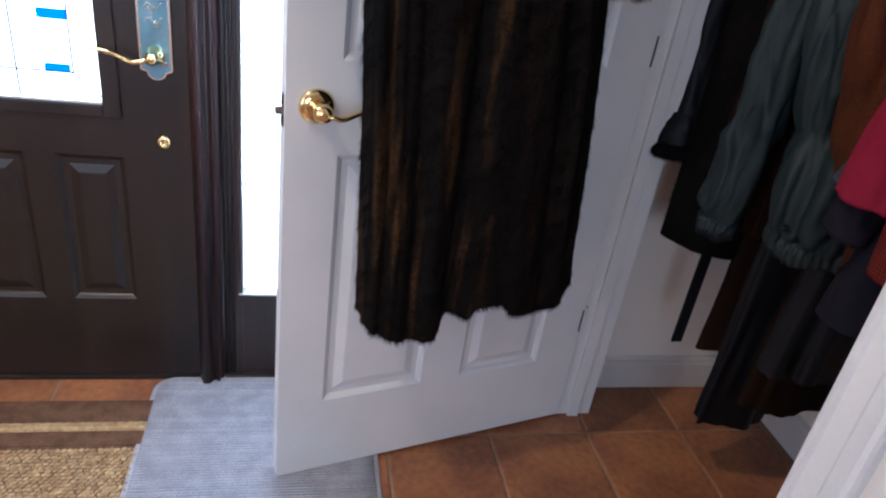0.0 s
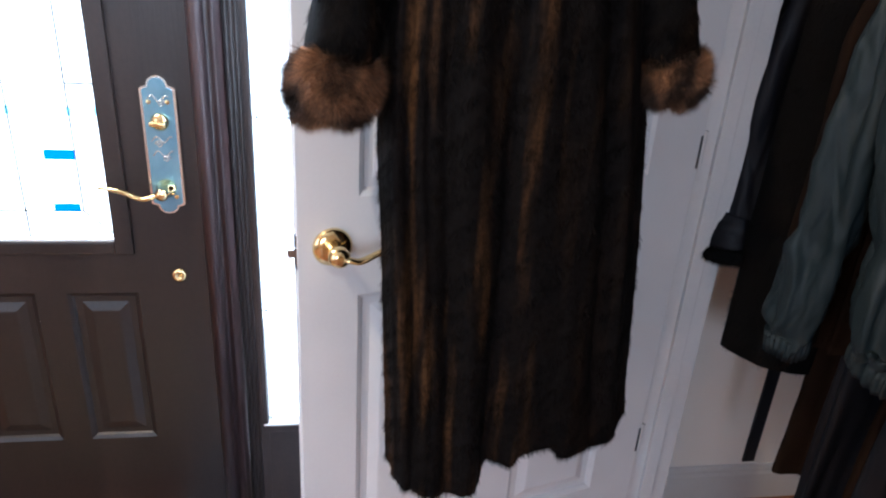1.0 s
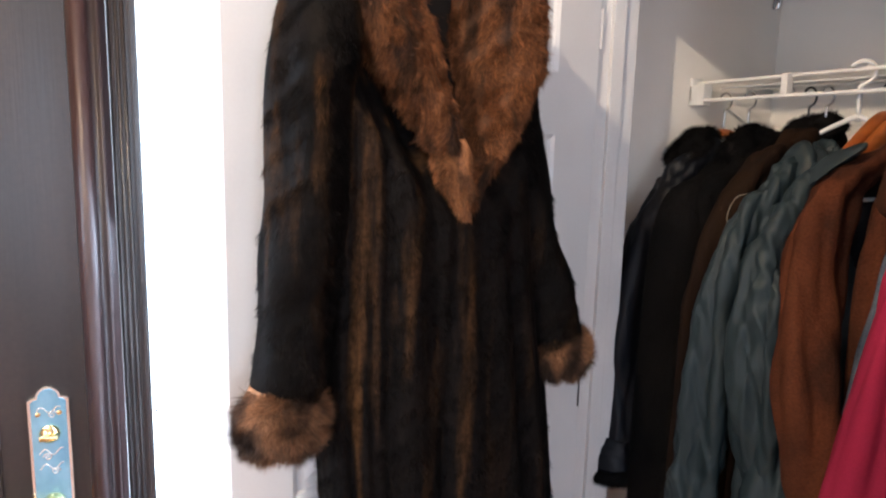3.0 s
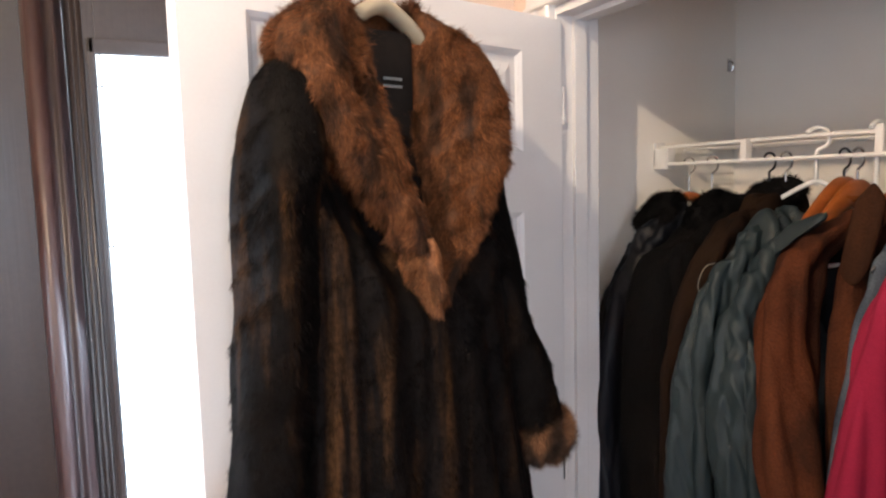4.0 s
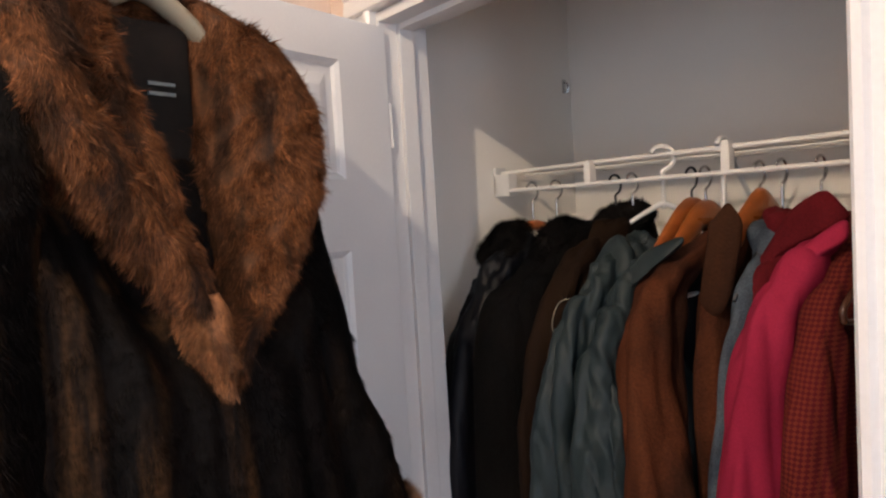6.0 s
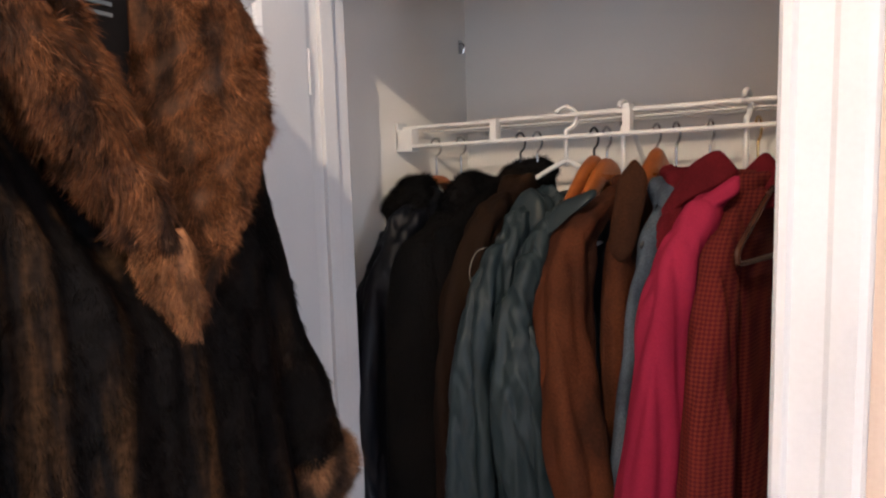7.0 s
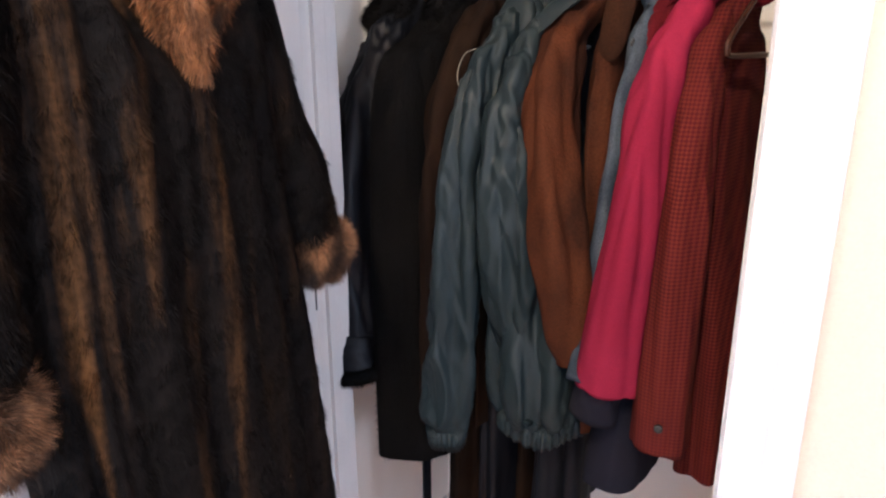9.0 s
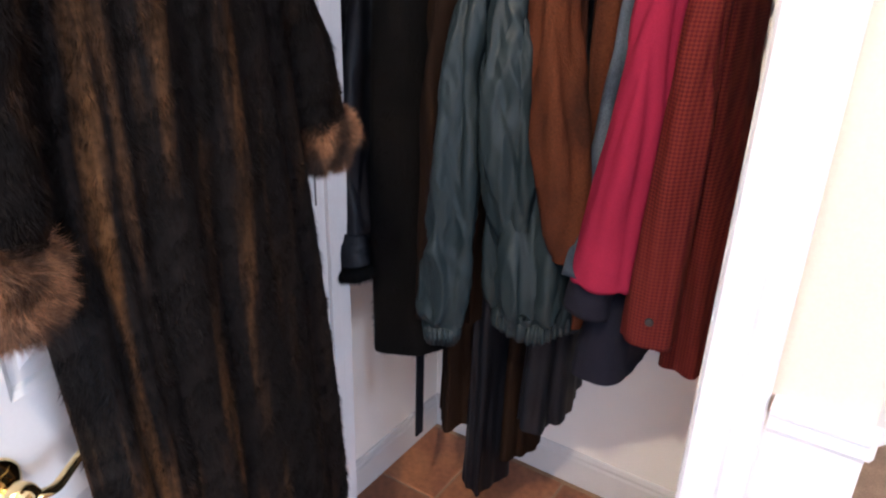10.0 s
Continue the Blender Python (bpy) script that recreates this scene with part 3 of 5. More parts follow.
front_door = thing("door_1", pose(-0.995, 1.735, 0.008), "closed dark espresso front door with leaded glass", "front door", kind="structure")
DW = 0.908
FH = [(0.172, 0.738, 0.770, 1.900), (0.605, 0.757, 0.252, 0.652), (0.378, 0.540, 0.252, 0.652), (0.151, 0.313, 0.252, 0.652)]
part("slab", door_slab(DW, FH, 0.0, 0.044, 0.0, 2.08), ESPRESSO, front_door)
for h in FH[1:]:
    part("panel", raised_panel(*h, 0.0), ESPRESSO, front_door)
x0, x1, z0, z1 = FH[0]
for a, b, c, d in ((x0 - 0.012, x0 + 0.016, z0, z1), (x1 - 0.016, x1 + 0.022, z0 - 0.022, z1), (x0 - 0.012, x1 - 0.016, z0 - 0.022, z0 + 0.008), (x0 - 0.012, x1 + 0.022, z1 - 0.01, z1 + 0.02)):
    part("glass_moulding", box(a, b, -0.010, 0.004, c, d, 0.0045), ESPRESSO, front_door)
pane = part("pane", box(x0 + 0.01, x1 - 0.01, 0.018, 0.022, z0, z1, 0), GLASS, front_door, "clear leaded glass")
pane.visible_shadow = False
cx = (x0 + x1) / 2
part("glass_sill", box(x0 + 0.016, x1 - 0.016, -0.006, 0.017, z0 + 0.008, z0 + 0.013, 0.001), TRIM, front_door, "light strip at the foot of the glass")


def came(ax, az, bx, bz):
    return tube([(ax, 0.015, az), (bx, 0.015, bz)], 0.0021, 6, up=(0, 1, 0))


for ax, az, bx, bz in ((x1 - 0.075, z0 + 0.07, x1 - 0.075, z1 - 0.07), (x0 + 0.075, z0 + 0.07, x0 + 0.075, z1 - 0.07), (x0 + 0.075, z0 + 0.07, x1 - 0.075, z0 + 0.07),
                       (x1 - 0.075, z0 + 0.07, x1 - 0.012, z0 + 0.010), (x0 + 0.075, z0 + 0.07, x0 + 0.012, z0 + 0.010), (x1 - 0.19, z0, x1 - 0.19, z1),
                       (x0 + 0.19, z0, x0 + 0.19, z1), (x1 - 0.075, z0 + 0.34, x1, z0 + 0.34), (x0, z0 + 0.34, x0 + 0.075, z0 + 0.34)):
    part("came", came(ax, az, bx, bz), LEAD, front_door)
for bx, bz, w, h, m in ((x1 - 0.105, z0 + 0.080, 0.052, 0.018, BLUEGLASS), (x1 - 0.105, z0 + 0.195, 0.058, 0.022, BLUEGLASS), (x1 - 0.28, z0 + 0.195, 0.058, 0.022, BLUEGLASS),
                        (x1 - 0.28, z0 + 0.080, 0.052, 0.018, BLUEGLASS), (x1 - 0.10, z0 + 0.285, 0.24, 0.020, PALEBLUE)):
    pane = part("coloured_pane", box(bx - w / 2, bx + w / 2, 0.010, 0.013, bz - h / 2, bz + h / 2, 0), m, front_door, "small blue glass piece")
    pane.visible_shadow = False

# handle set of the front door: arched plate, thumb turn, lever
HX, HZ = 0.843, 0.988


def plate_ring(s, inset):
    ring = []
    w, h = 0.036 - inset, 0.122 - 0.6 * inset
    ring += [(HX - w, s, HZ - h), (HX - 0.45 * w, s, HZ - h - 0.006)] + [(HX + 0.6 * w * math.cos(a), s, HZ - h - 0.006 + 0.016 * math.sin(a)) for a in np.linspace(math.pi, 2 * math.pi, 7)]
    ring += [(HX + 0.45 * w + 0.4 * w, s, HZ - h - 0.004), (HX + w, s, HZ - h), (HX + w, s, HZ + h), (HX + 0.85 * w, s, HZ + h + 0.004)]
    ring += [(HX + 0.6 * w * math.cos(a), s, HZ + h + 0.006 + 0.020 * math.sin(a)) for a in np.linspace(0, math.pi, 9)] + [(HX - 0.85 * w, s, HZ + h + 0.004), (HX - w, s, HZ + h)]
    ring.reverse()
    return ring


handleset = part("handle_set", loft([plate_ring(a, b) for a, b in ((0.0, 0.0), (-0.005, 0.0), (-0.008, 0.0016), (-0.008, 0.0062))]), RIM, front_door, "polished arched handle set")
# inner plate, coloured blue in place of what it would mirror
part("plate_inset", loft([plate_ring(a, b) for a, b in ((-0.004, 0.0060), (-0.0084, 0.0062), (-0.0086, 0.0076))]), BLUEREFLECT, handleset, "shiny inner plate with a blue reflection painted in")
for z0_, flip in ((0.102, 1), (0.018, -1), (-0.012, 1)):
    pts = [(HX + flip * (-0.020 + 0.040 * u), -0.0088, HZ + z0_ + 0.006 * math.sin(9 * u + z0_ * 60)) for u in np.linspace(0, 1, 18)]
    curl = [(HX + flip * (0.006 + 0.008 * (1 - u) * math.cos(11 * u)), -0.0088, HZ + z0_ - 0.010 + 0.008 * (1 - u) * math.sin(11 * u)) for u in np.linspace(0, 0.85, 18)]
    part("etched_scroll", join(tube(pts, 0.0009, 6, 0.0005, up=(0, 1, 0)), tube(curl, 0.0009, 6, 0.0005, up=(0, 1, 0))), RIM, handleset, "pale etched scroll")
for dz in (0.095, -0.105):
    for dx in (-0.018, 0.018):
        part("screw", moved(lathe([(0.0045, 0), (0.0045, 0.002), (0.002, 0.0028)], 10), pose(HX + dx, -0.008, HZ + dz, 90)), BRASS, handleset)
part("thumb_turn", join(moved(lathe([(0.018, 0), (0.018, 0.006), (0.013, 0.010), (0.007, 0.014)], 18), pose(HX, -0.007, HZ + 0.055, 90)), box(HX - 0.016, HX + 0.016, -0.036, -0.018, HZ + 0.050, HZ + 0.060, 0.004)), BRASS, handleset, "brass thumb turn", True)
lev = spline([(HX, -0.03, HZ - 0.085), (HX - 0.012, -0.052, HZ - 0.088), (HX - 0.04, -0.056, HZ - 0.094), (HX - 0.075, -0.055, HZ - 0.080), (HX - 0.105, -0.053, HZ - 0.074), (HX - 0.122, -0.050, HZ - 0.073)], 26)
part("lever", join(moved(lathe([(0.020, 0), (0.020, 0.010), (0.013, 0.022), (0.011, 0.046), (0.013, 0.052), (0.006, 0.056)], 20), pose(HX, -0.007, HZ - 0.085, 90)),
                   tube(lev, np.linspace(0.009, 0.0045, 26), 10, np.linspace(0.006, 0.0035, 26))), BRASS, handleset, "curved brass lever", True)
part("lock_button", moved(lathe([(0.0165, 0), (0.0165, 0.002), (0.013, 0.006), (0.006, 0.0075), (0.006, 0.0055), (0.002, 0.0055)], 24), pose(0.848, 0.0, 0.695, 90)), BRASS, front_door, "round brass lock button", True)
part("latch_plate", box(0.9085, 0.9125, -0.002, 0.03, 0.86, 0.92, 0.0005), BRASS, front_door, "thin brass latch plate")

# ---- the open closet door ----
HINGE = (0.928, 1.550)
TURN_DOOR = math.degrees(math.atan2(0.2529, 0.9675))
closet_door = thing("door_2", pose(HINGE[0], HINGE[1], 0, 0, 0, TURN_DOOR), "open white six-panel closet door", "closet door", kind="structure")
# local x runs from the hinge (0) to the latch (-0.815); the face towards the hall is at y = 0
W2 = 0.815
cols = ((-0.712, -0.462), (-0.355, -0.122))
rows = ((0.225, 0.838), (1.020, 1.640), (1.763, 1.968))
holes = [(W2 + a, W2 + b, c, d) for a, b in cols for c, d in rows]
part("slab", moved(door_slab(W2, holes, 0.0, 0.035, 0.012, 2.043), pose(-W2, 0, 0)), WHITE, closet_door)
for a, b in cols:
    for c, d in rows:
        part("panel", raised_panel(a, b, c, d, 0.0, deep=0.010), WHITE, closet_door)
        part("panel", moved(raised_panel(-b, -a, c, d, 0.0, deep=0.010), pose(0, 0.035, 0, 0, 0, 180)), WHITE, closet_door)
for z in (0.34, 1.06, 1.86):
    hinge = part("hinge", join(tube([(0.007, 0.002, z - 0.038), (0.007, 0.002, z + 0.038)], 0.004, 10), box(0.0005, 0.004, 0.002, 0.03, z - 0.038, z + 0.038, 0.0005)), TRIM, closet_door, "white painted butt hinge")
    part("hinge_pin", tube([(0.007, 0.002, z + 0.038), (0.007, 0.002, z + 0.043)], 0.005, 10), TRIM, hinge)
    if z < 1.5:
        part("hinge_gap", box(-0.005, -0.0005, -0.0012, 0.0, z - 0.034, z + 0.034, 0), RUBBER, closet_door, "dark hinge gap")
LU, LZ = -0.757, 0.935
part("rose", moved(lathe([(0.034, 0), (0.034, 0.003), (0.030, 0.008), (0.022, 0.011), (0.017, 0.012)], 32), pose(LU, 0, LZ, 90)), BRASS, closet_door, "round polished brass rose", True)
lev = spline([(LU, -0.045, LZ), (LU + 0.014, -0.057, LZ - 0.002), (LU + 0.032, -0.058, LZ - 0.006), (LU + 0.055, -0.056, LZ + 0.001), (LU + 0.078, -0.055, LZ + 0.009), (LU + 0.10, -0.053, LZ + 0.010)], 26)
part("lever", join(moved(lathe([(0.015, 0.010), (0.014, 0.026), (0.017, 0.034), (0.018, 0.048), (0.014, 0.058), (0.006, 0.060)], 24), pose(LU, 0, LZ, 90)),
                   tube(lev, np.linspace(0.0085, 0.006, 26), 10, np.linspace(0.0055, 0.0035, 26))), BRASS, closet_door, "curved brass lever", True)
part("latch_plate", box(-W2 - 0.0012, -W2 + 0.001, 0.006, 0.029, LZ - 0.042, LZ + 0.022, 0.0004), STEEL, closet_door, "grey latch plate")
part("latch_bolt", box(-W2 - 0.014, -W2 - 0.001, 0.011, 0.024, LZ - 0.019, LZ - 0.003, 0.002), STEEL, closet_door, "grey steel latch bolt")

# ---- mats on the floor ----
def ribbed_mat():
    mat = thing("door_mat", pose(0, 0, 0), "grey ribbed door mat with rounded corners", "mat")
    x0, x1, y0, y1, r = -0.205, 0.392, 0.85, 1.728, 0.06
    ring = []
    for cx_, cy_, a0 in ((x1 - r, y1 - r, 0), (x0 + r, y1 - r, 90), (x0 + r, y0 + r, 180), (x1 - r, y0 + r, 270)):
        ring += [(cx_ + r * math.cos(radians(a0 + a)), cy_ + r * math.sin(radians(a0 + a))) for a in range(0, 91, 15)]
    c = np.array(((x0 + x1) / 2, (y0 + y1) / 2))
    rings = []
    for s, z in ((1.0, 0.001), (1.0, 0.006), (0.992, 0.009), (0.975, 0.008)):
        rings.append([(*(c + (np.array(p) - c) * s), z) for p in ring])
    part("backing", loft(rings), MATGREY, mat, "", True)
    ribs = []
    n = int((y1 - y0 - 0.03) / 0.0085)
    for i in range(n):
        y = y0 + 0.015 + i * 0.0085
        d = max(0.0, r - min(y - y0, y1 - y))
        inset = 0.012 + (r - math.sqrt(max(r * r - d * d, 0)))
        pts = np.array([(x, y + 0.0006 * math.sin(17 * x + i), 0.0085) for x in np.linspace(x0 + inset, x1 - inset, 14)])
        ribs.append(tube(pts, 0.0033, 6))
    part("rib", join(*ribs), MATGREY, mat, "", True)["kind"] = "stuff"


ribbed_mat()


def sisal_mat():
    mat = thing("sisal_mat", pose(0, 0, 0), "tan woven sisal mat with two brown border bands", "mat")
    x0, x1, y0, y1 = -0.98, -0.19, 0.60, 1.628
    part("backing", box(x0, x1, y0, y1, 0.001, 0.006, 0.001), SISALBROWN, mat)
    part("band", box(x0, x1, 1.546, y1, 0.006, 0.009, 0.001), SISALBROWN, mat, "dark brown woven band")
    part("band", box(x0, x1, 1.466, 1.514, 0.006, 0.009, 0.001), SISALBROWN, mat, "dark brown woven band")
    knots = []
    rng = random.Random(4)
    for i in range(58):
        for j in range(80):
            x, y = x0 + 0.008 + i * 0.0135 + (0.0068 if j % 2 else 0) + rng.uniform(-0.0015, 0.0015), y0 + 0.008 + j * 0.0108 + rng.uniform(-0.001, 0.001)
            if y < 1.458 and x < x1 - 0.008:
                q = moved(lathe([(0.0035, -0.002), (0.0095, 0.0), (0.0085, 0.003), (0.004, 0.0048)], 7), pose(x, y, 0.006 + rng.uniform(-0.0006, 0.0006), rng.uniform(-8, 8), rng.uniform(-8, 8), rng.uniform(0, 50)) @ Matrix.Diagonal((rng.uniform(0.65, 0.9), rng.uniform(0.5, 0.62), 0.8, 1)))
                knots.append(q)
    for y in (1.519, 1.527, 1.535, 1.542):
        knots.append(tube([(x, y, 0.007 + 0.0012 * math.sin(260 * x + 900 * y)) for x in np.linspace(x0, x1, 90)], 0.0042, 6))
    part("weave", join(*knots), SISAL, mat, "", True)["kind"] = "stuff"


sisal_mat()

# ---- hall lamp ----
hall_light = thing("ceiling_light", pose(BULB[0], BULB[1], CEILING_Z), "lit opal glass ceiling light on a brass stem", "ceiling light")
part("canopy", lathe([(0.065, 0), (0.065, -0.012), (0.03, -0.028), (0.010, -0.032)], 28), BRASS, hall_light, "", True)
part("stem", tube([(0, 0, -0.03), (0, 0, -0.225)], 0.008, 10), BRASS, hall_light, "", True)
part("shade", lathe([(0.012, -0.220), (0.06, -0.225), (0.11, -0.245), (0.135, -0.270), (0.128, -0.273), (0.10, -0.255), (0.05, -0.238), (0.010, -0.234)], 32), LAMPGLASS, hall_light, "opal glass bowl shade", True)

# ---- wire shelf in the closet ----
SHX, SHZ, BARX, BARZ = 1.333, 1.780, 1.318, 1.736
shelf = thing("wire_shelf", pose(0, 0, 0), "white coated wire closet shelf with hanging bar", "shelf")
part("front_rail", tube([(SHX, CLOSET_NEAR, SHZ), (SHX, CLOSET_FAR - 0.01, SHZ)], 0.0042, 10), VINYL, shelf)
part("hanging_bar", tube([(BARX, CLOSET_NEAR, BARZ), (BARX, 1.645, BARZ)], 0.0045, 10), VINYL, shelf)
part("back_rail", tube([(1.598, CLOSET_NEAR, SHZ), (1.598, CLOSET_FAR, SHZ)], 0.0035, 8), VINYL, shelf)
for x in (1.42, 1.51):
    part("middle_rail", tube([(x, CLOSET_NEAR, SHZ - 0.006), (x, CLOSET_FAR, SHZ - 0.006)], 0.0028, 8), VINYL, shelf)
for i in range(41):
    y = CLOSET_NEAR + 0.015 + i * 0.0256
    part("deck_wire", tube([(SHX - 0.003, y, SHZ + 0.0035), (1.47, y, SHZ + 0.002), (1.60, y, SHZ + 0.003)], 0.0019, 6), VINYL, shelf)
for y in (1.411, 1.109, 0.807):
    part("tie", box(1.3155, 1.3355, y - 0.008, y + 0.008, BARZ - 0.004, SHZ + 0.004, 0.003), VINYL, shelf, "flat white tie between the bars")
part("end_bracket", join(box(1.312, 1.340, 1.640, CLOSET_FAR - 0.001, BARZ - 0.012, SHZ - 0.004, 0.003), box(1.312, 1.345, 1.682, CLOSET_FAR - 0.001, BARZ - 0.005, SHZ + 0.012, 0.002)), PLASTIC, shelf, "white plastic end bracket")
part("end_bracket", box(1.312, 1.340, CLOSET_NEAR + 0.001, 0.68, BARZ - 0.012, SHZ - 0.004, 0.003), PLASTIC, shelf)
part("brace", tube([(1.328, 1.118, SHZ - 0.004), (1.345, 1.118, SHZ - 0.012), (1.595, 1.118, 1.505), (1.603, 1.118, 1.49)], 0.0055, 8, 0.003), PLASTIC, shelf, "diagonal white support brace")
part("brace_clip", box(1.322, 1.345, 1.105, 1.131, SHZ - 0.006, SHZ + 0.012, 0.003), PLASTIC, shelf)
for y in (1.63, 1.25, 0.9):
    part("wall_clip", box(1.588, 1.604, y - 0.008, y + 0.008, SHZ - 0.012, SHZ + 0.008, 0.002), PLASTIC, shelf)
nail = tagged(new("wall_hook", mesh_of("wall_hook", join(tube(spline([(1.577, 1.692, 2.012), (1.577, 1.680, 2.010), (1.578, 1.676, 1.998), (1.578, 1.680, 1.985)], 10), 0.0025, 6), box(1.572, 1.584, 1.688, 1.6915, 1.985, 2.02, 0.001)), STEEL)),
              "small metal hook on the closet end wall", "hook")


# ---- garments ----
def cloth_body(profile, rings=46, k=72, folds=((7, 0.06, 0.3), (11, 0.04, 1.1)), power=0.75, seed=0.0, hem_wave=0.006, lean=0.0):
    """A hanging trunk. profile: rows of (z, x centre, y centre, half width, half depth), from the hem up."""
    p = np.array(sorted(profile))
    zs = spline(p, rings)
    out = []
    z0, z1 = p[0, 0], p[-1, 0]
    th = np.linspace(0, 2 * math.pi, k, endpoint=False)
    for z, cx_, cy_, w, d in zs:
        low = 1 - (z - z0) / (z1 - z0)
        amp = max(low, 0.0) ** 1.2
        f = 1 + sum(a * amp * np.sin(n * th + ph + 2.0 * low * math.sin(n + seed)) for n, a, ph in folds)
        c, s = np.cos(th), np.sin(th)
        x = cx_ + w * np.sign(c) * np.abs(c) ** power * (1 + 1.1 * (f - 1))
        y = cy_ + d * np.sign(s) * np.abs(s) ** power * (1 + 1.6 * (f - 1)) + lean * (z1 - z) * c
        zz = z + (hem_wave * np.sin(3 * th + seed) * (low > 0.97))
        out.append(np.stack([x, y, zz], 1))
    return loft(out, cap=(False, True))


def sleeve_geo(path, r, ry, n=44, k=28, crease=0.006, seed=0.0, twist=0.0):
    """A hanging sleeve with creases, open-ended look closed by a recessed end."""
    p = spline(path, n)
    s = np.linspace(0, 1, n)
    rr = np.interp(s, np.linspace(0, 1, len(r)), r)
    rry = np.interp(s, np.linspace(0, 1, len(ry)), ry)
    v, f = tube(p, rr, k, rry, up=(0, 1, 0))
    v = v.reshape(n, k, 3)
    c = p[:, None, :]
    th = np.linspace(0, 2 * math.pi, k, endpoint=False)[None, :]
    d = v - c
    amp = crease * np.sin(math.pi * np.clip(s, 0, 1))[:, None]
    wave = amp * (np.sin(3 * th + 5 * s[:, None] + seed) + 0.7 * np.sin(5 * th - 9 * s[:, None] + 2 * seed) + 0.6 * np.sin(26 * s[:, None] + 2 * th + seed) * np.cos(th + seed))
    v = c + d * (1 + wave / (np.linalg.norm(d, axis=2) + 1e-9))[..., None]
    rings = list(v)
    rings.append(p[-1] + (v[-1] - p[-1]) * 0.86 + (p[-2] - p[-1]) * 0.2)
    rings.append(p[-1] + (v[-1] - p[-1]) * 0.7 + (p[-2] - p[-1]) * 2.5)
    return loft(rings)


def hook_geo(top_x, y, top_z, drop, r=0.019, wire=0.0017, turn=0.0):
    """A wire hook over the bar, with its shank down to the hanger."""
    pts = [(r * math.sin(a), 0, r * math.cos(a)) for a in np.radians(np.linspace(-60, 150, 16))]
    pts = [(x, 0, z) for x, _, z in pts]
    a = pts[-1]
    pts += [(a[0] - 0.5 * r, 0, a[2] - 0.3 * r), (0.0, 0, a[2] - 0.9 * r), (0, 0, -drop)]
    g = tube(spline(pts, 40), wire, 8, up=(0, 1, 0))
    return moved(g, pose(top_x, y, top_z - r + wire + 0.004, 0, 0, turn))


def hanger(y, material, wire_mat, name_label, z_neck, half=0.16, drop=0.06, slope=0.115, thick=0.011, deep=0.02, turn=0.0, bar=True, hook_wire=0.0024, x=None, high=False):
    """A hanger on the bar: hook, shoulders, and a bar where it has one."""
    hx = SHX if high else BARX
    lift = SHZ - BARZ if high else 0.0
    h = thing("clothes_hanger", pose(hx, y, BARZ, 0, 0, turn), name_label, "hanger", "hangers on the bar")
    part("hook", hook_geo(0, 0, lift + 0.0075, BARZ + lift - z_neck, r=0.022 if high else 0.019, wire=hook_wire), wire_mat, h, "", True)
    zn = z_neck - BARZ
    pts = spline([(-half, 0, zn - slope), (-half * 0.6, 0, zn - slope * 0.5), (-half * 0.2, 0, zn - 0.006), (0, 0, zn + 0.004), (half * 0.2, 0, zn - 0.006), (half * 0.6, 0, zn - slope * 0.5), (half, 0, zn - slope)], 40)
    s = np.linspace(-1, 1, 40)
    part("shoulder", tube(pts, thick * (1.15 - 0.45 * s**2), 10, deep * (1 - 0.35 * s**2), up=(0, 1, 0)), material, h, "", True)
    if bar:
        part("bar", tube([(-half * 0.95, 0, zn - slope - 0.004), (half * 0.95, 0, zn - slope - 0.004)], 0.004, 8), material, h)
    return h


GROUP = "coats hanging in the closet"


def coat(name, label, category):
    return thing(name, pose(0, 0, 0), label, category, GROUP)


def trunk(z_hem, front, back, y, d_hem, d_chest, z_shoulder=1.53, z_neck=1.63, cx_=1.318, flare=0.0, dy_hem=0.0):
    mid, half = (front + back) / 2, (back - front) / 2
    return [(z_hem, mid, y + dy_hem, half + flare, d_hem), (z_hem + 0.25, mid, y + dy_hem * 0.7, half + flare * 0.6, d_hem * 0.95), (1.25, mid, y + dy_hem * 0.2, half, d_chest), (z_shoulder - 0.10, mid, y, half * 0.98, d_chest * 0.95),
            (z_shoulder, mid, y, half * 0.86, d_chest * 0.72), (z_shoulder + 0.04, mid * 0.6 + cx_ * 0.4, y, half * 0.58, d_chest * 0.6), (z_neck, cx_, y, 0.075, 0.045), (z_neck + 0.012, cx_, y, 0.05, 0.03)]


def drape(geo, seed, amount=0.008, scale=15, crumple=0.001):
    """Long hanging folds and a little crumpling."""
    g = wobble(geo, amount * 0.6, scale * 0.6, seed, (1, 1, 0.2))
    g = ridges(g, amount * 0.6, scale * 1.6, seed, (1, 1, 0.06))
    return ridges(g, crumple, 30, seed + 3, (1, 1, 0.25))


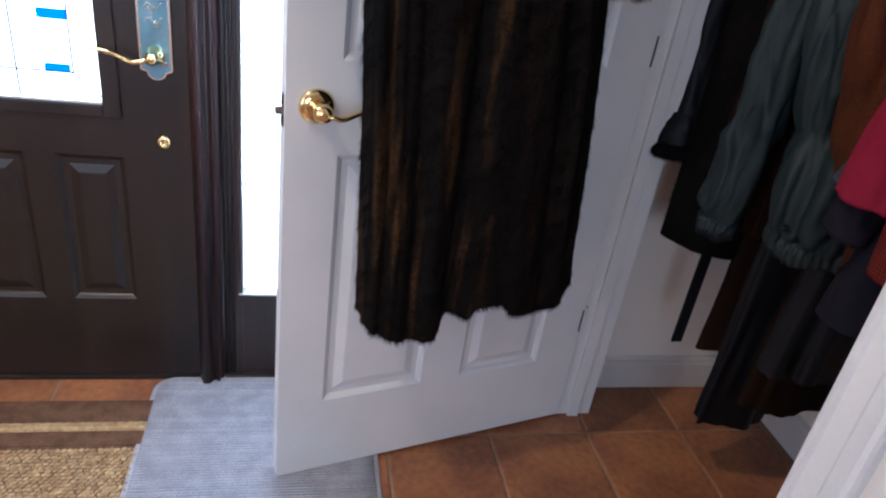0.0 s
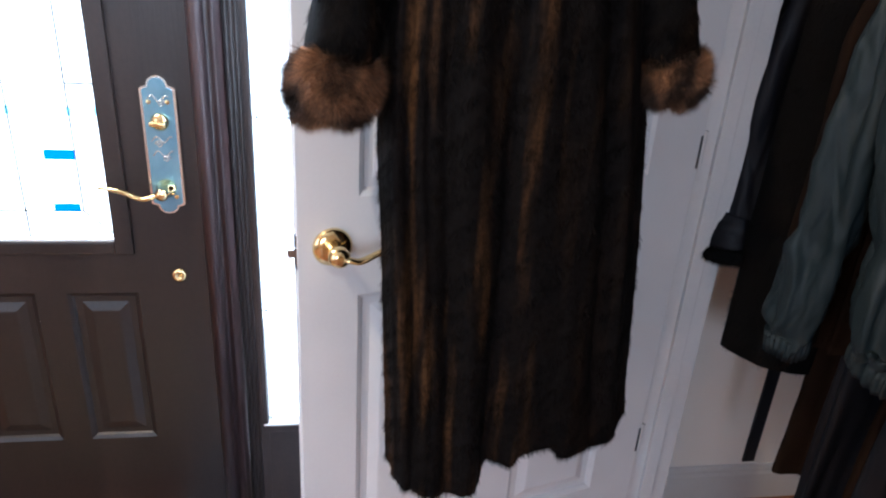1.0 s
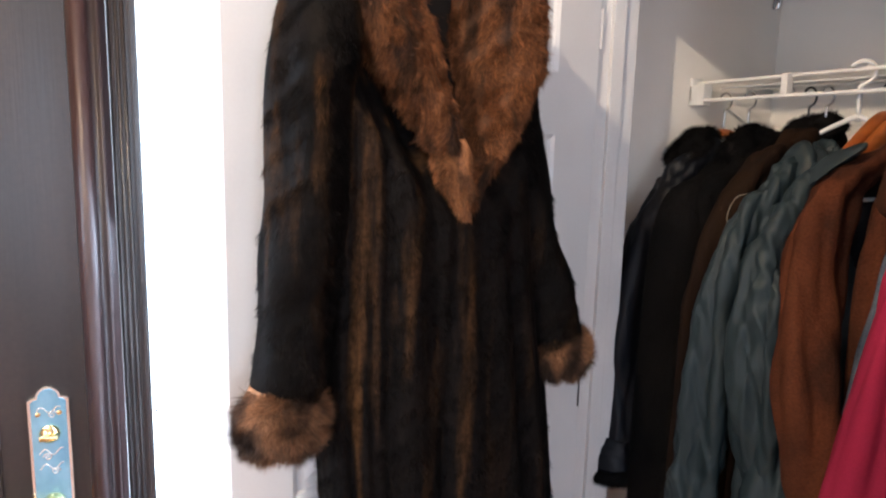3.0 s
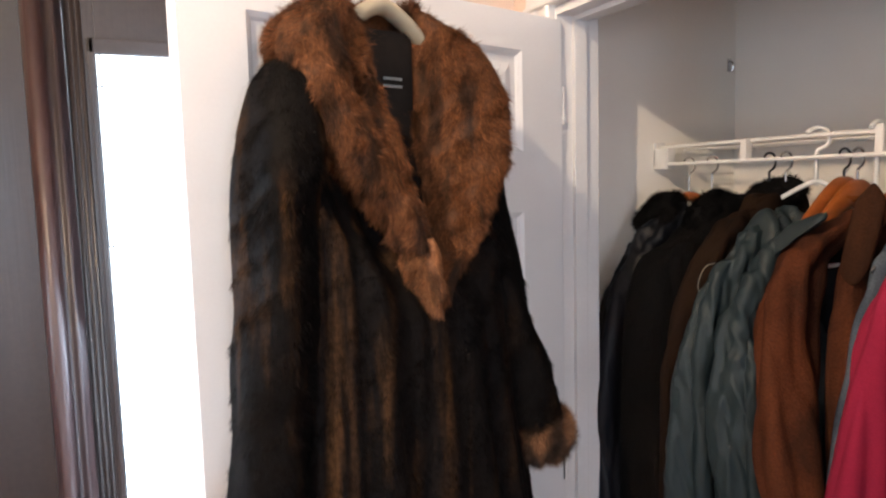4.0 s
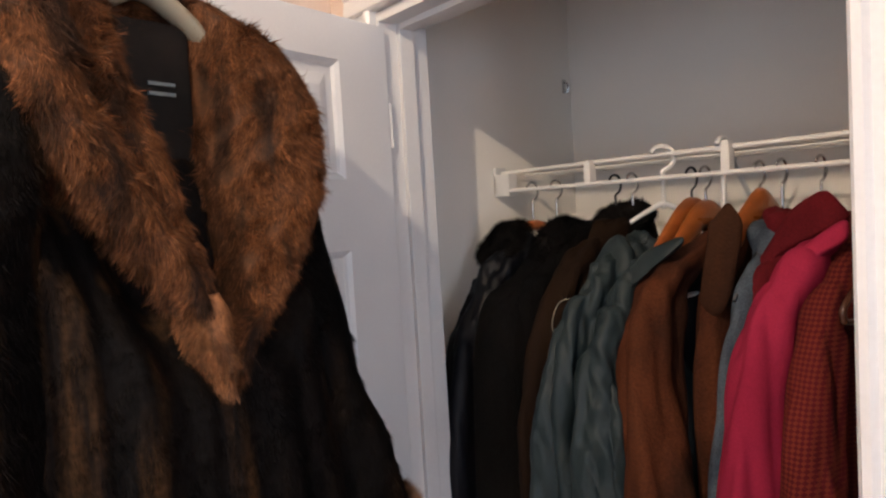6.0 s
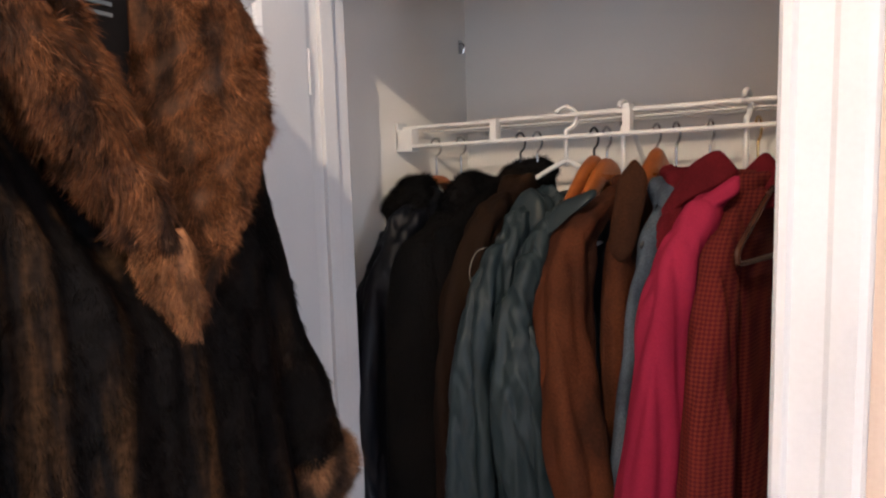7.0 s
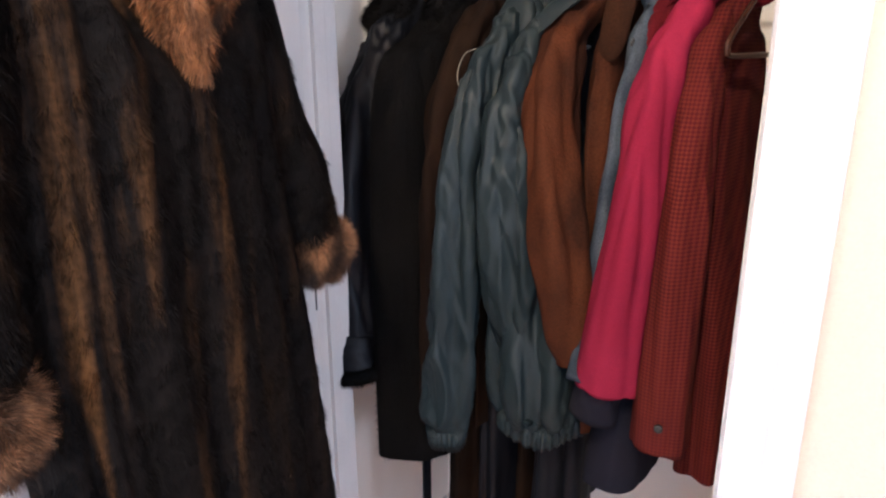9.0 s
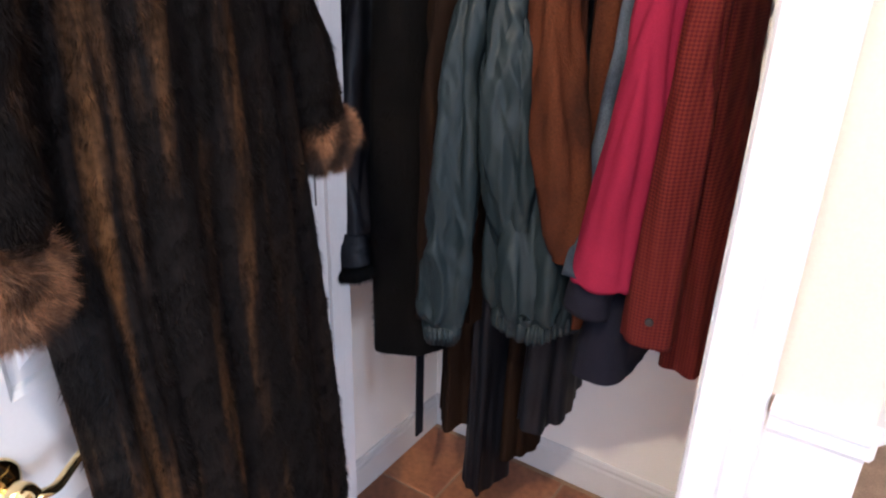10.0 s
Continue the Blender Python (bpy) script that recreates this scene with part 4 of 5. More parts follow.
def crinkle(geo, seed, long=0.009, short=0.0035):
    """Crushed nylon: long sharp folds, and short slanting creases across them."""
    v = np.asarray(geo[0], float)
    n = normals_of(geo)
    out = np.zeros(len(v))
    for i, p in enumerate(v):
        q = Vector(p)
        bend = noise.noise(Vector((p[0] * 6, p[1] * 6, p[2] * 4)) + Vector((seed, 0, seed)))
        a = noise.noise(Vector((p[0] * 30 + bend * 1.2, p[1] * 30, p[2] * 1.6 + seed)))
        b = noise.noise(Vector(((p[0] + 0.22 * p[2]) * 46 + seed, (p[1] - 0.18 * p[2]) * 46, p[2] * 4.5 + bend)))
        c = noise.noise(Vector(((p[0] - 0.3 * p[2]) * 70, (p[1] + 0.25 * p[2]) * 70 + seed, p[2] * 9)))
        out[i] = long * (0.85 - 3.0 * abs(a)) + short * (0.8 - 3.0 * abs(b)) + 0.4 * short * (0.8 - 3.0 * abs(c))
    return v + out[:, None] * n, geo[1]


def pillow(outline, x, thick=0.016, slope=0.25, n=48, sharp=False):
    """A thick soft flap from an outline of (y, z); its lower parts lie further out over the shoulder."""
    p = np.array([*outline, outline[0]], float)
    q = p[:-1]
    for _ in range(3 if sharp else 0):
        nxt = np.roll(q, -1, 0)
        q = np.stack([0.82 * q + 0.18 * nxt, 0.18 * q + 0.82 * nxt], 1).reshape(-1, 2)
    if not sharp:
        q = spline(p, n)[:-1]
    c = q.mean(0)
    top = q[:, 1].max()
    rings = []
    for s, d in ((0.80, 0.8), (0.97, 0.6), (1.0, 0.2), (0.97, -0.2), (0.82, -0.55), (0.5, -0.72), (0.15, -0.75)):
        r = c + (q - c) * s
        rings.append(np.stack([x - slope * (top - r[:, 1]) + d * thick, r[:, 0], r[:, 1]], 1))
    return loft(rings)


def shoulder_sleeve(y_top, points, r, ry, seed, crease=0.007, top=(1.27, 1.63)):
    """A sleeve that slopes away from the neck and then hangs."""
    return drape(sleeve_geo([(top[0], y_top, top[1]), *points], (0.014, *r), (0.016, *ry), n=90, k=52, crease=crease, seed=seed), seed)


def furry(geo, count, length, seed, down=0.6, out=0.6):
    return join(geo, strands(geo, count, length, 0.0011, down, out, 0.5, seed, lambda p, n: (n[:, 1] < 0.4) | (n[:, 0] < 0)))


# black fur coat with leather sleeves
c = coat("fur_coat", "black sheared fur coat with leather sleeves", "coat")
g = drape(cloth_body(trunk(0.645, 1.045, 1.53, 1.460, 0.100, 0.090, 1.52, 1.63), folds=((5, 0.03, 0.3), (9, 0.015, 1.1)), hem_wave=0.0, seed=1.0), 1.0, 0.004)
part("body", furry(g, 30000, 0.011, 3, 0.8, 0.5), BLACKFUR, c, "", True)
g = shoulder_sleeve(1.53, [(1.20, 1.560, 1.555), (1.145, 1.578, 1.46), (1.105, 1.582, 1.32), (1.078, 1.596, 1.10), (1.066, 1.592, 0.93), (1.064, 1.588, 0.868)], (0.040, 0.045, 0.046, 0.046, 0.046, 0.040), (0.036, 0.040, 0.046, 0.054, 0.058, 0.050), 0.4, 0.007)
part("sleeve", crinkle(g, 0.7, 0.006, 0.002), LEATHER, c, "black leather sleeve", True)
cuff = sleeve_geo([(1.064, 1.590, 0.918), (1.058, 1.588, 0.885), (1.054, 1.585, 0.846)], (0.048, 0.053, 0.060), (0.060, 0.068, 0.078), n=14, k=40, crease=0.002)
cuff = part("cuff", cuff, LEATHER, c, "turned-up leather cuff", True)
ring = [(1.052 + 0.056 * math.cos(a), 1.585 + 0.080 * math.sin(a), 0.838 + 0.010 * math.sin(a + 2.5)) for a in np.linspace(0, 2 * math.pi, 37)]
rim = wobble(tube(ring, 0.0165, 14), 0.003, 30)
part("rim", furry(rim, 7000, 0.010, 5, 0.2, 0.9), BLACKFUR, cuff, "black fur rim", True)
g = wobble(pillow([(1.618, 1.651), (1.581, 1.668), (1.544, 1.656), (1.522, 1.62), (1.547, 1.575), (1.612, 1.560), (1.65, 1.592)], 1.255, 0.045, 0.35), 0.008, 24)
part("collar", furry(g, 9000, 0.013, 6, 0.3, 0.9), BLACKFUR, c, "black fur collar", True)
hanger(1.572, ORANGEWOOD, STEEL, "wooden hanger with a steel hook under a black coat", 1.650)

# second black coat, its collar rolled
c = coat("plush_coat", "black plush coat with a rolled collar", "coat")
g = drape(cloth_body(trunk(0.70, 1.09, 1.53, 1.41, 0.05, 0.055, 1.54, 1.645), seed=2.2), 4.0)
part("body", furry(g, 16000, 0.010, 8, 0.8, 0.5), BLACKFUR, c, "", True)
g = wobble(pillow([(1.483, 1.624), (1.46, 1.660), (1.423, 1.669), (1.39, 1.657), (1.388, 1.624), (1.432, 1.575), (1.477, 1.572)], 1.255, 0.045, 0.3), 0.008, 24, 3)
part("collar", furry(g, 8000, 0.013, 9, 0.3, 0.9), BLACKFUR, c, "", True)
hanger(1.500, BEIGE, STEEL, "plastic hanger with a steel hook under a black coat", 1.640, 0.10, slope=0.09)

# dark brown suede coat with a black fur hood
c = coat("suede_coat", "dark brown suede coat with a black fur hood", "coat")
part("body", drape(cloth_body(trunk(0.74, 1.10, 1.52, 1.33, 0.05, 0.055, 1.53, 1.65), seed=3.1), 5.5), DARKBROWN, c, "", True)
part("sleeve", shoulder_sleeve(1.32, [(1.19, 1.325, 1.585), (1.130, 1.340, 1.48), (1.085, 1.345, 1.30), (1.080, 1.345, 1.05), (1.085, 1.350, 0.76)], (0.034, 0.046, 0.05, 0.045, 0.045), (0.034, 0.042, 0.046, 0.045, 0.046), 1.4), DARKBROWN, c, "", True)
g = wobble(pillow([(1.414, 1.634), (1.377, 1.679), (1.336, 1.696), (1.291, 1.692), (1.269, 1.66), (1.349, 1.595), (1.435, 1.563)], 1.335, 0.035, 0.45), 0.006, 24, 5)
part("hood", furry(g, 8000, 0.011, 10, 0.4, 0.8), BLACKFUR, c, "black fur hood", True)
part("piping", tube(spline([(1.084, 1.303, 1.452), (1.080, 1.308, 1.49), (1.086, 1.297, 1.525), (1.096, 1.279, 1.535)], 14), 0.0007, 6), BEIGE, c, "pale piping", True)
hanger(1.343, DARKSTEEL, DARKSTEEL, "dark wire hanger under a brown coat", 1.66, thick=0.004, deep=0.004)
hanger(1.302, DARKSTEEL, STEEL, "steel wire hanger under a dark coat", 1.655, thick=0.004, deep=0.004)

# long garments that reach almost to the floor
for lab, y, x0, x1, zh, d, m, seed in (("long black leather coat hanging below the jackets", 1.285, 1.16, 1.34, 0.235, 0.040, LEATHER, 1.7), ("long dark brown coat hanging below the jackets", 1.375, 1.17, 1.45, 0.39, 0.055, DARKBROWN, 2.6),
                                       ("long dark brown skirt with soft pleats", 1.225, 1.22, 1.45, 0.33, 0.04, DARKBROWN, 4.4), ("long black leather skirt with soft pleats", 1.14, 1.16, 1.40, 0.50, 0.045, LEATHER, 5.2)):
    c = coat("long_coat", lab, "coat")
    mx = (x0 + x1) / 2
    part("body", drape(cloth_body([(zh, mx, y, (x1 - x0) / 2, d), (zh + 0.25, mx, y, (x1 - x0) / 2 * 0.95, d * 0.95), (1.0, mx, y, (x1 - x0) / 2 * 0.9, d * 0.8), (1.45, 1.318, y, 0.14, 0.04), (1.58, 1.318, y, 0.05, 0.03)],
                                  folds=((5, 0.09, seed), (9, 0.05, 2 * seed)), seed=seed, hem_wave=0.004), seed, 0.007), m, c, "", True)
    part("waistband", tube(spline([(1.318 - 0.10, y, 1.50), (1.318 - 0.05, y - 0.03, 1.505), (1.318 + 0.05, y - 0.03, 1.505), (1.318 + 0.10, y, 1.50)], 16), 0.012, 8), m, c, "", True)
c = coat("coat_belt", "black cloth belt end hanging from a coat", "belt")
part("strap", wobble(box(1.135, 1.165, 1.438, 1.444, 0.355, 0.98, 0.002), 0.004, 6), LEATHER, c)

# teal nylon jacket
c = coat("nylon_jacket", "teal-grey nylon jacket with an elastic hem", "jacket")
g = cloth_body([(0.815, 1.235, 1.150, 0.165, 0.085), (0.845, 1.24, 1.150, 0.178, 0.092), (0.92, 1.25, 1.155, 0.195, 0.100), (1.1, 1.275, 1.17, 0.20, 0.09), (1.35, 1.295, 1.185, 0.205, 0.08), (1.48, 1.305, 1.195, 0.19, 0.07), (1.56, 1.315, 1.205, 0.13, 0.055), (1.625, 1.318, 1.21, 0.07, 0.04)],
               folds=((7, 0.05, 0.3), (12, 0.03, 1.1)), seed=4.0, rings=90, k=150)
part("body", crinkle(drape(g, 2.0, 0.012, 15, 0.001), 2.0, 0.010, 0.0032), TEAL, c, "", True)
band = []
for z, f in ((0.776, 0.96), (0.786, 1.0), (0.806, 1.0), (0.822, 0.97)):
    th = np.linspace(0, 2 * math.pi, 160, endpoint=False)
    w = f * (1 + 0.035 * np.sin(40 * th))
    band.append(np.stack([1.235 + 0.165 * np.sign(np.cos(th)) * np.abs(np.cos(th)) ** 0.75 * w, 1.150 + 0.092 * np.sign(np.sin(th)) * np.abs(np.sin(th)) ** 0.75 * w, z + 0.006 * np.sin(5 * th)], 1))
part("waistband", wobble(loft(band), 0.006, 20), TEAL, c, "gathered elastic waistband", True)
g = sleeve_geo([(1.26, 1.232, 1.625), (1.180, 1.240, 1.578), (1.120, 1.262, 1.49), (1.078, 1.285, 1.36), (1.060, 1.288, 1.20), (1.055, 1.303, 1.0), (1.055, 1.318, 0.82), (1.055, 1.318, 0.755)], (0.014, 0.030, 0.044, 0.050, 0.048, 0.046, 0.044, 0.036), (0.016, 0.026, 0.036, 0.042, 0.040, 0.044, 0.046, 0.036), n=150, k=96, crease=0.006, seed=2.0)
sleeve = part("sleeve", crinkle(drape(g, 5.0, 0.008, 14, 0.001), 5.0, 0.0085, 0.0030), TEAL, c, "", True)
th = np.linspace(0, 2 * math.pi, 120, endpoint=False)
part("cuff", wobble(loft([np.stack([1.055 + 0.036 * f * np.cos(th) * (1 + 0.07 * np.sin(24 * th)), 1.318 + 0.042 * f * np.sin(th) * (1 + 0.07 * np.sin(24 * th + 1)), z + 0.003 * np.sin(4 * th)], 1) for f, z in ((0.80, 0.738), (0.93, 0.732), (0.98, 0.750), (1.02, 0.772))]), 0.003, 25), TEAL, sleeve, "gathered elastic cuff", True)
g = sleeve_geo([(1.25, 1.17, 1.615), (1.165, 1.178, 1.56), (1.11, 1.19, 1.47), (1.075, 1.195, 1.33), (1.075, 1.192, 1.15), (1.135, 1.175, 0.93)], (0.014, 0.03, 0.040, 0.045, 0.045, 0.038), (0.016, 0.028, 0.038, 0.044, 0.048, 0.042), n=150, k=96, crease=0.006, seed=3.0)
part("sleeve", crinkle(drape(g, 7.0, 0.008, 14, 0.001), 7.0, 0.0085, 0.0030), TEAL, c, "", True)
part("collar", wobble(pillow([(1.285, 1.580), (1.262, 1.630), (1.236, 1.640), (1.208, 1.616), (1.198, 1.582), (1.222, 1.550)], 1.185, 0.014, 0.3, sharp=True), 0.004, 28, 2), TEAL, c, "", True)
part("collar", wobble(pillow([(1.089, 1.640), (1.086, 1.626), (1.150, 1.582), (1.190, 1.538), (1.202, 1.430), (1.222, 1.484), (1.212, 1.557), (1.150, 1.618)], 1.150, 0.012, 0.3, sharp=True), 0.004, 28, 4), TEAL, c, "", True)
hanger(1.244, PLASTIC, PLASTIC, "white plastic tube hanger in a teal jacket", 1.684, 0.115, slope=0.065, thick=0.0046, deep=0.0046, hook_wire=0.0044, high=True, turn=-48)

# chestnut suede jacket
c = coat("suede_jacket", "chestnut brown suede jacket with a pointed collar", "jacket")
part("body", drape(cloth_body(trunk(0.80, 1.150, 1.53, 1.070, 0.05, 0.038, 1.535, 1.645, dy_hem=-0.03), seed=5.0), 8.0), SUEDE, c, "", True)
part("sleeve", shoulder_sleeve(1.09, [(1.195, 1.108, 1.590), (1.132, 1.125, 1.53), (1.095, 1.122, 1.40), (1.072, 1.095, 1.22), (1.082, 1.070, 1.06), (1.088, 1.055, 0.985)], (0.030, 0.044, 0.050, 0.054, 0.046, 0.034), (0.026, 0.036, 0.042, 0.052, 0.050, 0.034), 0.9), SUEDE, c, "", True)
# collar flap gets less light, painted as a darker suede
part("collar", wobble(pillow([(1.047, 1.690), (1.021, 1.660), (1.021, 1.605), (1.032, 1.531), (1.050, 1.510), (1.080, 1.522), (1.078, 1.595), (1.073, 1.654)], 1.205, 0.010, 0.2, sharp=True), 0.002, 30), SHADEDSUEDE, c, "long pointed collar flap", True)
hanger(1.175, ORANGEWOOD, DARKSTEEL, "varnished orange wooden hanger", 1.668, thick=0.022, deep=0.011)
hanger(1.148, ORANGEWOOD, STEEL, "varnished orange wooden hanger", 1.662, thick=0.022, deep=0.011)
hanger(1.122, PLASTIC, PLASTIC, "white plastic tube hanger", 1.64, slope=0.10, thick=0.0055, deep=0.0055, hook_wire=0.0048, high=True)
hanger(1.050, ORANGEWOOD, STEEL, "varnished orange wooden hanger", 1.676, 0.10, slope=0.06, thick=0.024, deep=0.012, bar=False)

# denim jacket
c = coat("denim_jacket", "faded blue-grey denim jacket", "jacket")
part("body", drape(cloth_body(trunk(0.90, 1.14, 1.52, 1.008, 0.035, 0.04, 1.55, 1.64), seed=6.0), 9.0), DENIM, c, "", True)
part("sleeve", shoulder_sleeve(1.005, [(1.23, 1.010, 1.56), (1.195, 1.012, 1.49), (1.165, 1.014, 1.35), (1.125, 1.016, 1.15), (1.055, 1.014, 0.965)], (0.035, 0.040, 0.040, 0.038, 0.038), (0.024, 0.028, 0.030, 0.032, 0.036), 2.9), DENIM, c, "", True)
hanger(1.014, DARKSTEEL, STEEL, "steel wire hanger under a denim jacket", 1.655, thick=0.004, deep=0.004)

# maroon coat with a wide collar
c = coat("wool_coat", "maroon wool coat with a wide turned-up collar", "coat")
part("body", drape(cloth_body(trunk(0.95, 1.16, 1.53, 0.985, 0.03, 0.035, 1.575, 1.66), seed=8.0), 3.3), MAROON, c, "", True)
part("collar", wobble(pillow([(0.930, 1.695), (0.915, 1.696), (0.878, 1.655), (0.917, 1.634), (0.963, 1.611), (1.005, 1.570), (1.045, 1.495), (1.020, 1.572), (0.985, 1.632), (0.964, 1.672)], 1.245, 0.015, 0.25, sharp=True), 0.002, 25), MAROON, c, "wide maroon collar", True)
hanger(0.954, DARKSTEEL, STEEL, "steel wire hanger under a maroon coat", 1.66, thick=0.004, deep=0.004)

# raspberry fleece
c = coat("fleece_jacket", "raspberry fleece jacket with navy cuff and hem", "jacket")
part("body", drape(cloth_body(trunk(0.86, 1.12, 1.53, 0.945, 0.05, 0.042, 1.53, 1.645), seed=7.0), 2.7), RASPBERRY, c, "", True)
part("hem", drape(cloth_body([(0.728, 1.290, 0.990, 0.205, 0.064), (0.80, 1.290, 0.985, 0.205, 0.062), (0.92, 1.290, 0.965, 0.205, 0.052)], rings=14, folds=((4, 0.03, 0.4),), seed=7.0, hem_wave=0.0), 1.2, 0.003), NAVY, c, "navy cloth hem", True)
part("sleeve", shoulder_sleeve(0.925, [(1.195, 0.925, 1.590), (1.140, 0.942, 1.52), (1.098, 0.952, 1.41), (1.068, 0.955, 1.24), (1.060, 0.972, 1.08), (1.060, 0.978, 0.968)], (0.030, 0.042, 0.048, 0.050, 0.052, 0.050), (0.026, 0.036, 0.040, 0.042, 0.050, 0.054), 1.1, 0.003), RASPBERRY, c, "", True)
part("cuff", wobble(sleeve_geo([(1.060, 0.984, 1.02), (1.060, 0.992, 0.965), (1.064, 1.004, 0.900)], (0.034, 0.036, 0.033), (0.036, 0.040, 0.046), n=16, crease=0.003), 0.003, 20), NAVY, c, "navy cuff", True)
part("collar", wobble(pillow([(0.962, 1.585), (0.925, 1.622), (0.872, 1.660), (0.868, 1.625), (0.905, 1.605), (0.900, 1.585)], 1.20, 0.012, 0.3, sharp=True), 0.003, 25, 3), RASPBERRY, c, "", True)
hanger(0.899, PLASTIC, PLASTIC, "white plastic tube hanger under a fleece jacket", 1.65, 0.09, slope=0.08, thick=0.0055, deep=0.0055, hook_wire=0.0048, high=True)

# maroon tweed coat
c = coat("tweed_coat", "maroon flecked tweed coat with a wide collar", "coat")
part("body", drape(cloth_body(trunk(0.752, 1.185, 1.53, 0.888, 0.060, 0.036, 1.54, 1.65, dy_hem=-0.043), folds=((5, 0.03, 0.3), (8, 0.02, 1.1)), hem_wave=0.0, seed=9.0), 6.1, 0.005), TWEED, c, "", True)
part("sleeve", shoulder_sleeve(0.865, [(1.222, 0.890, 1.570), (1.158, 0.896, 1.49), (1.108, 0.888, 1.36), (1.080, 0.882, 1.20), (1.078, 0.886, 1.02), (1.082, 0.888, 0.872)], (0.036, 0.044, 0.048, 0.050, 0.050, 0.050), (0.030, 0.034, 0.038, 0.042, 0.044, 0.047), 2.1, 0.003), TWEED, c, "", True)
part("button", moved(lathe([(0.0075, 0), (0.0075, 0.0025), (0.006, 0.004), (0.003, 0.003)], 14), pose(1.029, 0.875, 0.932, 0, -90, 15)), RUBBER, c, "dark cuff button", True)
part("collar", wobble(pillow([(0.864, 1.689), (0.853, 1.689), (0.83, 1.657), (0.82, 1.601), (0.915, 1.593), (0.923, 1.608), (0.898, 1.653)], 1.292, 0.014, 0.2, sharp=True), 0.002, 25, 8), MAROON, c, "wide maroon collar", True)
hanger(0.876, ORANGEWOOD, BRASS, "wooden hanger with a brass hook under a tweed coat", 1.655, 0.07, slope=0.05)

# empty dark hanger at the near end
h = thing("clothes_hanger", pose(BARX, 0.836, BARZ, 0, 0, -7), "empty dark brown hanger with a trouser bar", "hanger", "hangers on the bar")
part("hook", hook_geo(0, 0, 0.0075, 0.085), STEEL, h, "", True)
part("shoulder", tube(spline([(0.0, 0, -0.082), (-0.06, 0, -0.112), (-0.14, 0, -0.165), (-0.175, 0, -0.190), (-0.178, 0, -0.205), (-0.165, 0, -0.212), (-0.08, 0, -0.213), (0.08, 0, -0.213), (0.165, 0, -0.212), (0.178, 0, -0.205), (0.175, 0, -0.190), (0.14, 0, -0.165), (0.06, 0, -0.112), (0.0, 0, -0.082)], 110), 0.0048, 10, up=(0, 1, 0)), BROWNHANGER, h, "", True)

# ---- the long fur coat that hangs on the open door ----
CU = -0.515
COATPOSE = pose(HINGE[0], HINGE[1], 0, 0, 0, TURN_DOOR) @ pose(CU, 0, 0)
fur = thing("fur_coat", COATPOSE, "long dark mink coat with rust sable collar hanging on the door", "coat")


def fur_body():
    rows_ = [(0.535, 0.080, -0.105, 0.245, 0.088), (0.70, 0.068, -0.105, 0.238, 0.085), (0.95, 0.050, -0.105, 0.232, 0.080), (1.15, 0.030, -0.105, 0.225, 0.080), (1.35, 0.010, -0.105, 0.205, 0.082),
             (1.55, -0.005, -0.105, 0.190, 0.085), (1.70, -0.01, -0.100, 0.188, 0.080), (1.80, -0.01, -0.092, 0.178, 0.068), (1.88, -0.01, -0.080, 0.145, 0.055), (1.93, -0.01, -0.070, 0.10, 0.045), (1.95, -0.01, -0.065, 0.06, 0.035)]
    rings, k = 150, 220
    p = spline(np.array(rows_), rings)
    th = np.linspace(0, 2 * math.pi, k, endpoint=False)
    out = []
    for z, cx_, cy_, w, d in p:
        low = np.clip((1.75 - z) / 1.25, 0, 1)
        bend = th + 0.10 * np.sin(3 * th + 1.0)
        fold = 0.13 * (np.abs(np.sin(6.0 * bend + 0.5)) - 0.6) + 0.05 * (np.abs(np.sin(10.0 * bend + 1.9)) - 0.6)
        fold = fold * (0.15 + 0.85 * low) * (1 - 0.55 * np.clip((0.80 - z) / 0.25, 0, 1)) + 0.010 * np.sin(19 * th + 5 * z)
        c, s = np.cos(th), np.sin(th)
        x = cx_ + w * np.sign(c) * np.abs(c) ** 0.8 * (1 + 0.35 * fold)
        # the front edge overlap leaves a crease a little right of the middle
        crease = -0.030 * np.exp(-(((x + 0.014) / 0.011) ** 2)) * (s < 0) * (0.35 + 0.65 * low)
        y = cy_ + d * np.sign(s) * np.abs(s) ** 0.72 * (1 + 3.0 * fold + crease * 6)
        open_ = np.clip((z - 1.50) / 0.12, 0, 1) * np.clip(2.0 - np.abs(x - 0.016) / (0.035 + 0.36 * max(z - 1.50, 0.0)), 0, 1)
        y = y + (s < 0) * open_ * (0.075 + 0.035 * np.clip((z - 1.6) / 0.25, 0, 1))
        hem = np.interp(x, (-0.20, -0.185, -0.15, -0.10, -0.03, -0.018, -0.008, 0.012, 0.036, 0.056, 0.12, 0.135, 0.21, 0.295, 0.31), (0.06, 0.012, -0.022, -0.031, -0.025, -0.012, 0.032, 0.026, 0.010, 0.037, 0.037, 0.012, -0.002, 0.004, 0.04))
        zz = z + hem * np.clip((0.65 - z) / 0.115, 0, 1) * (s < 0)
        out.append(np.stack([x, y, zz], 1))
    rings_ = [out[0] * np.array((1, 1, 1)) + np.array((0, 0, 0.01)) + (out[0].mean(0) - out[0]) * 0.08] + out
    return loft(rings_, cap=(True, True))


def facing(p, n):
    return (n[:, 1] < 0.25) * 1.0


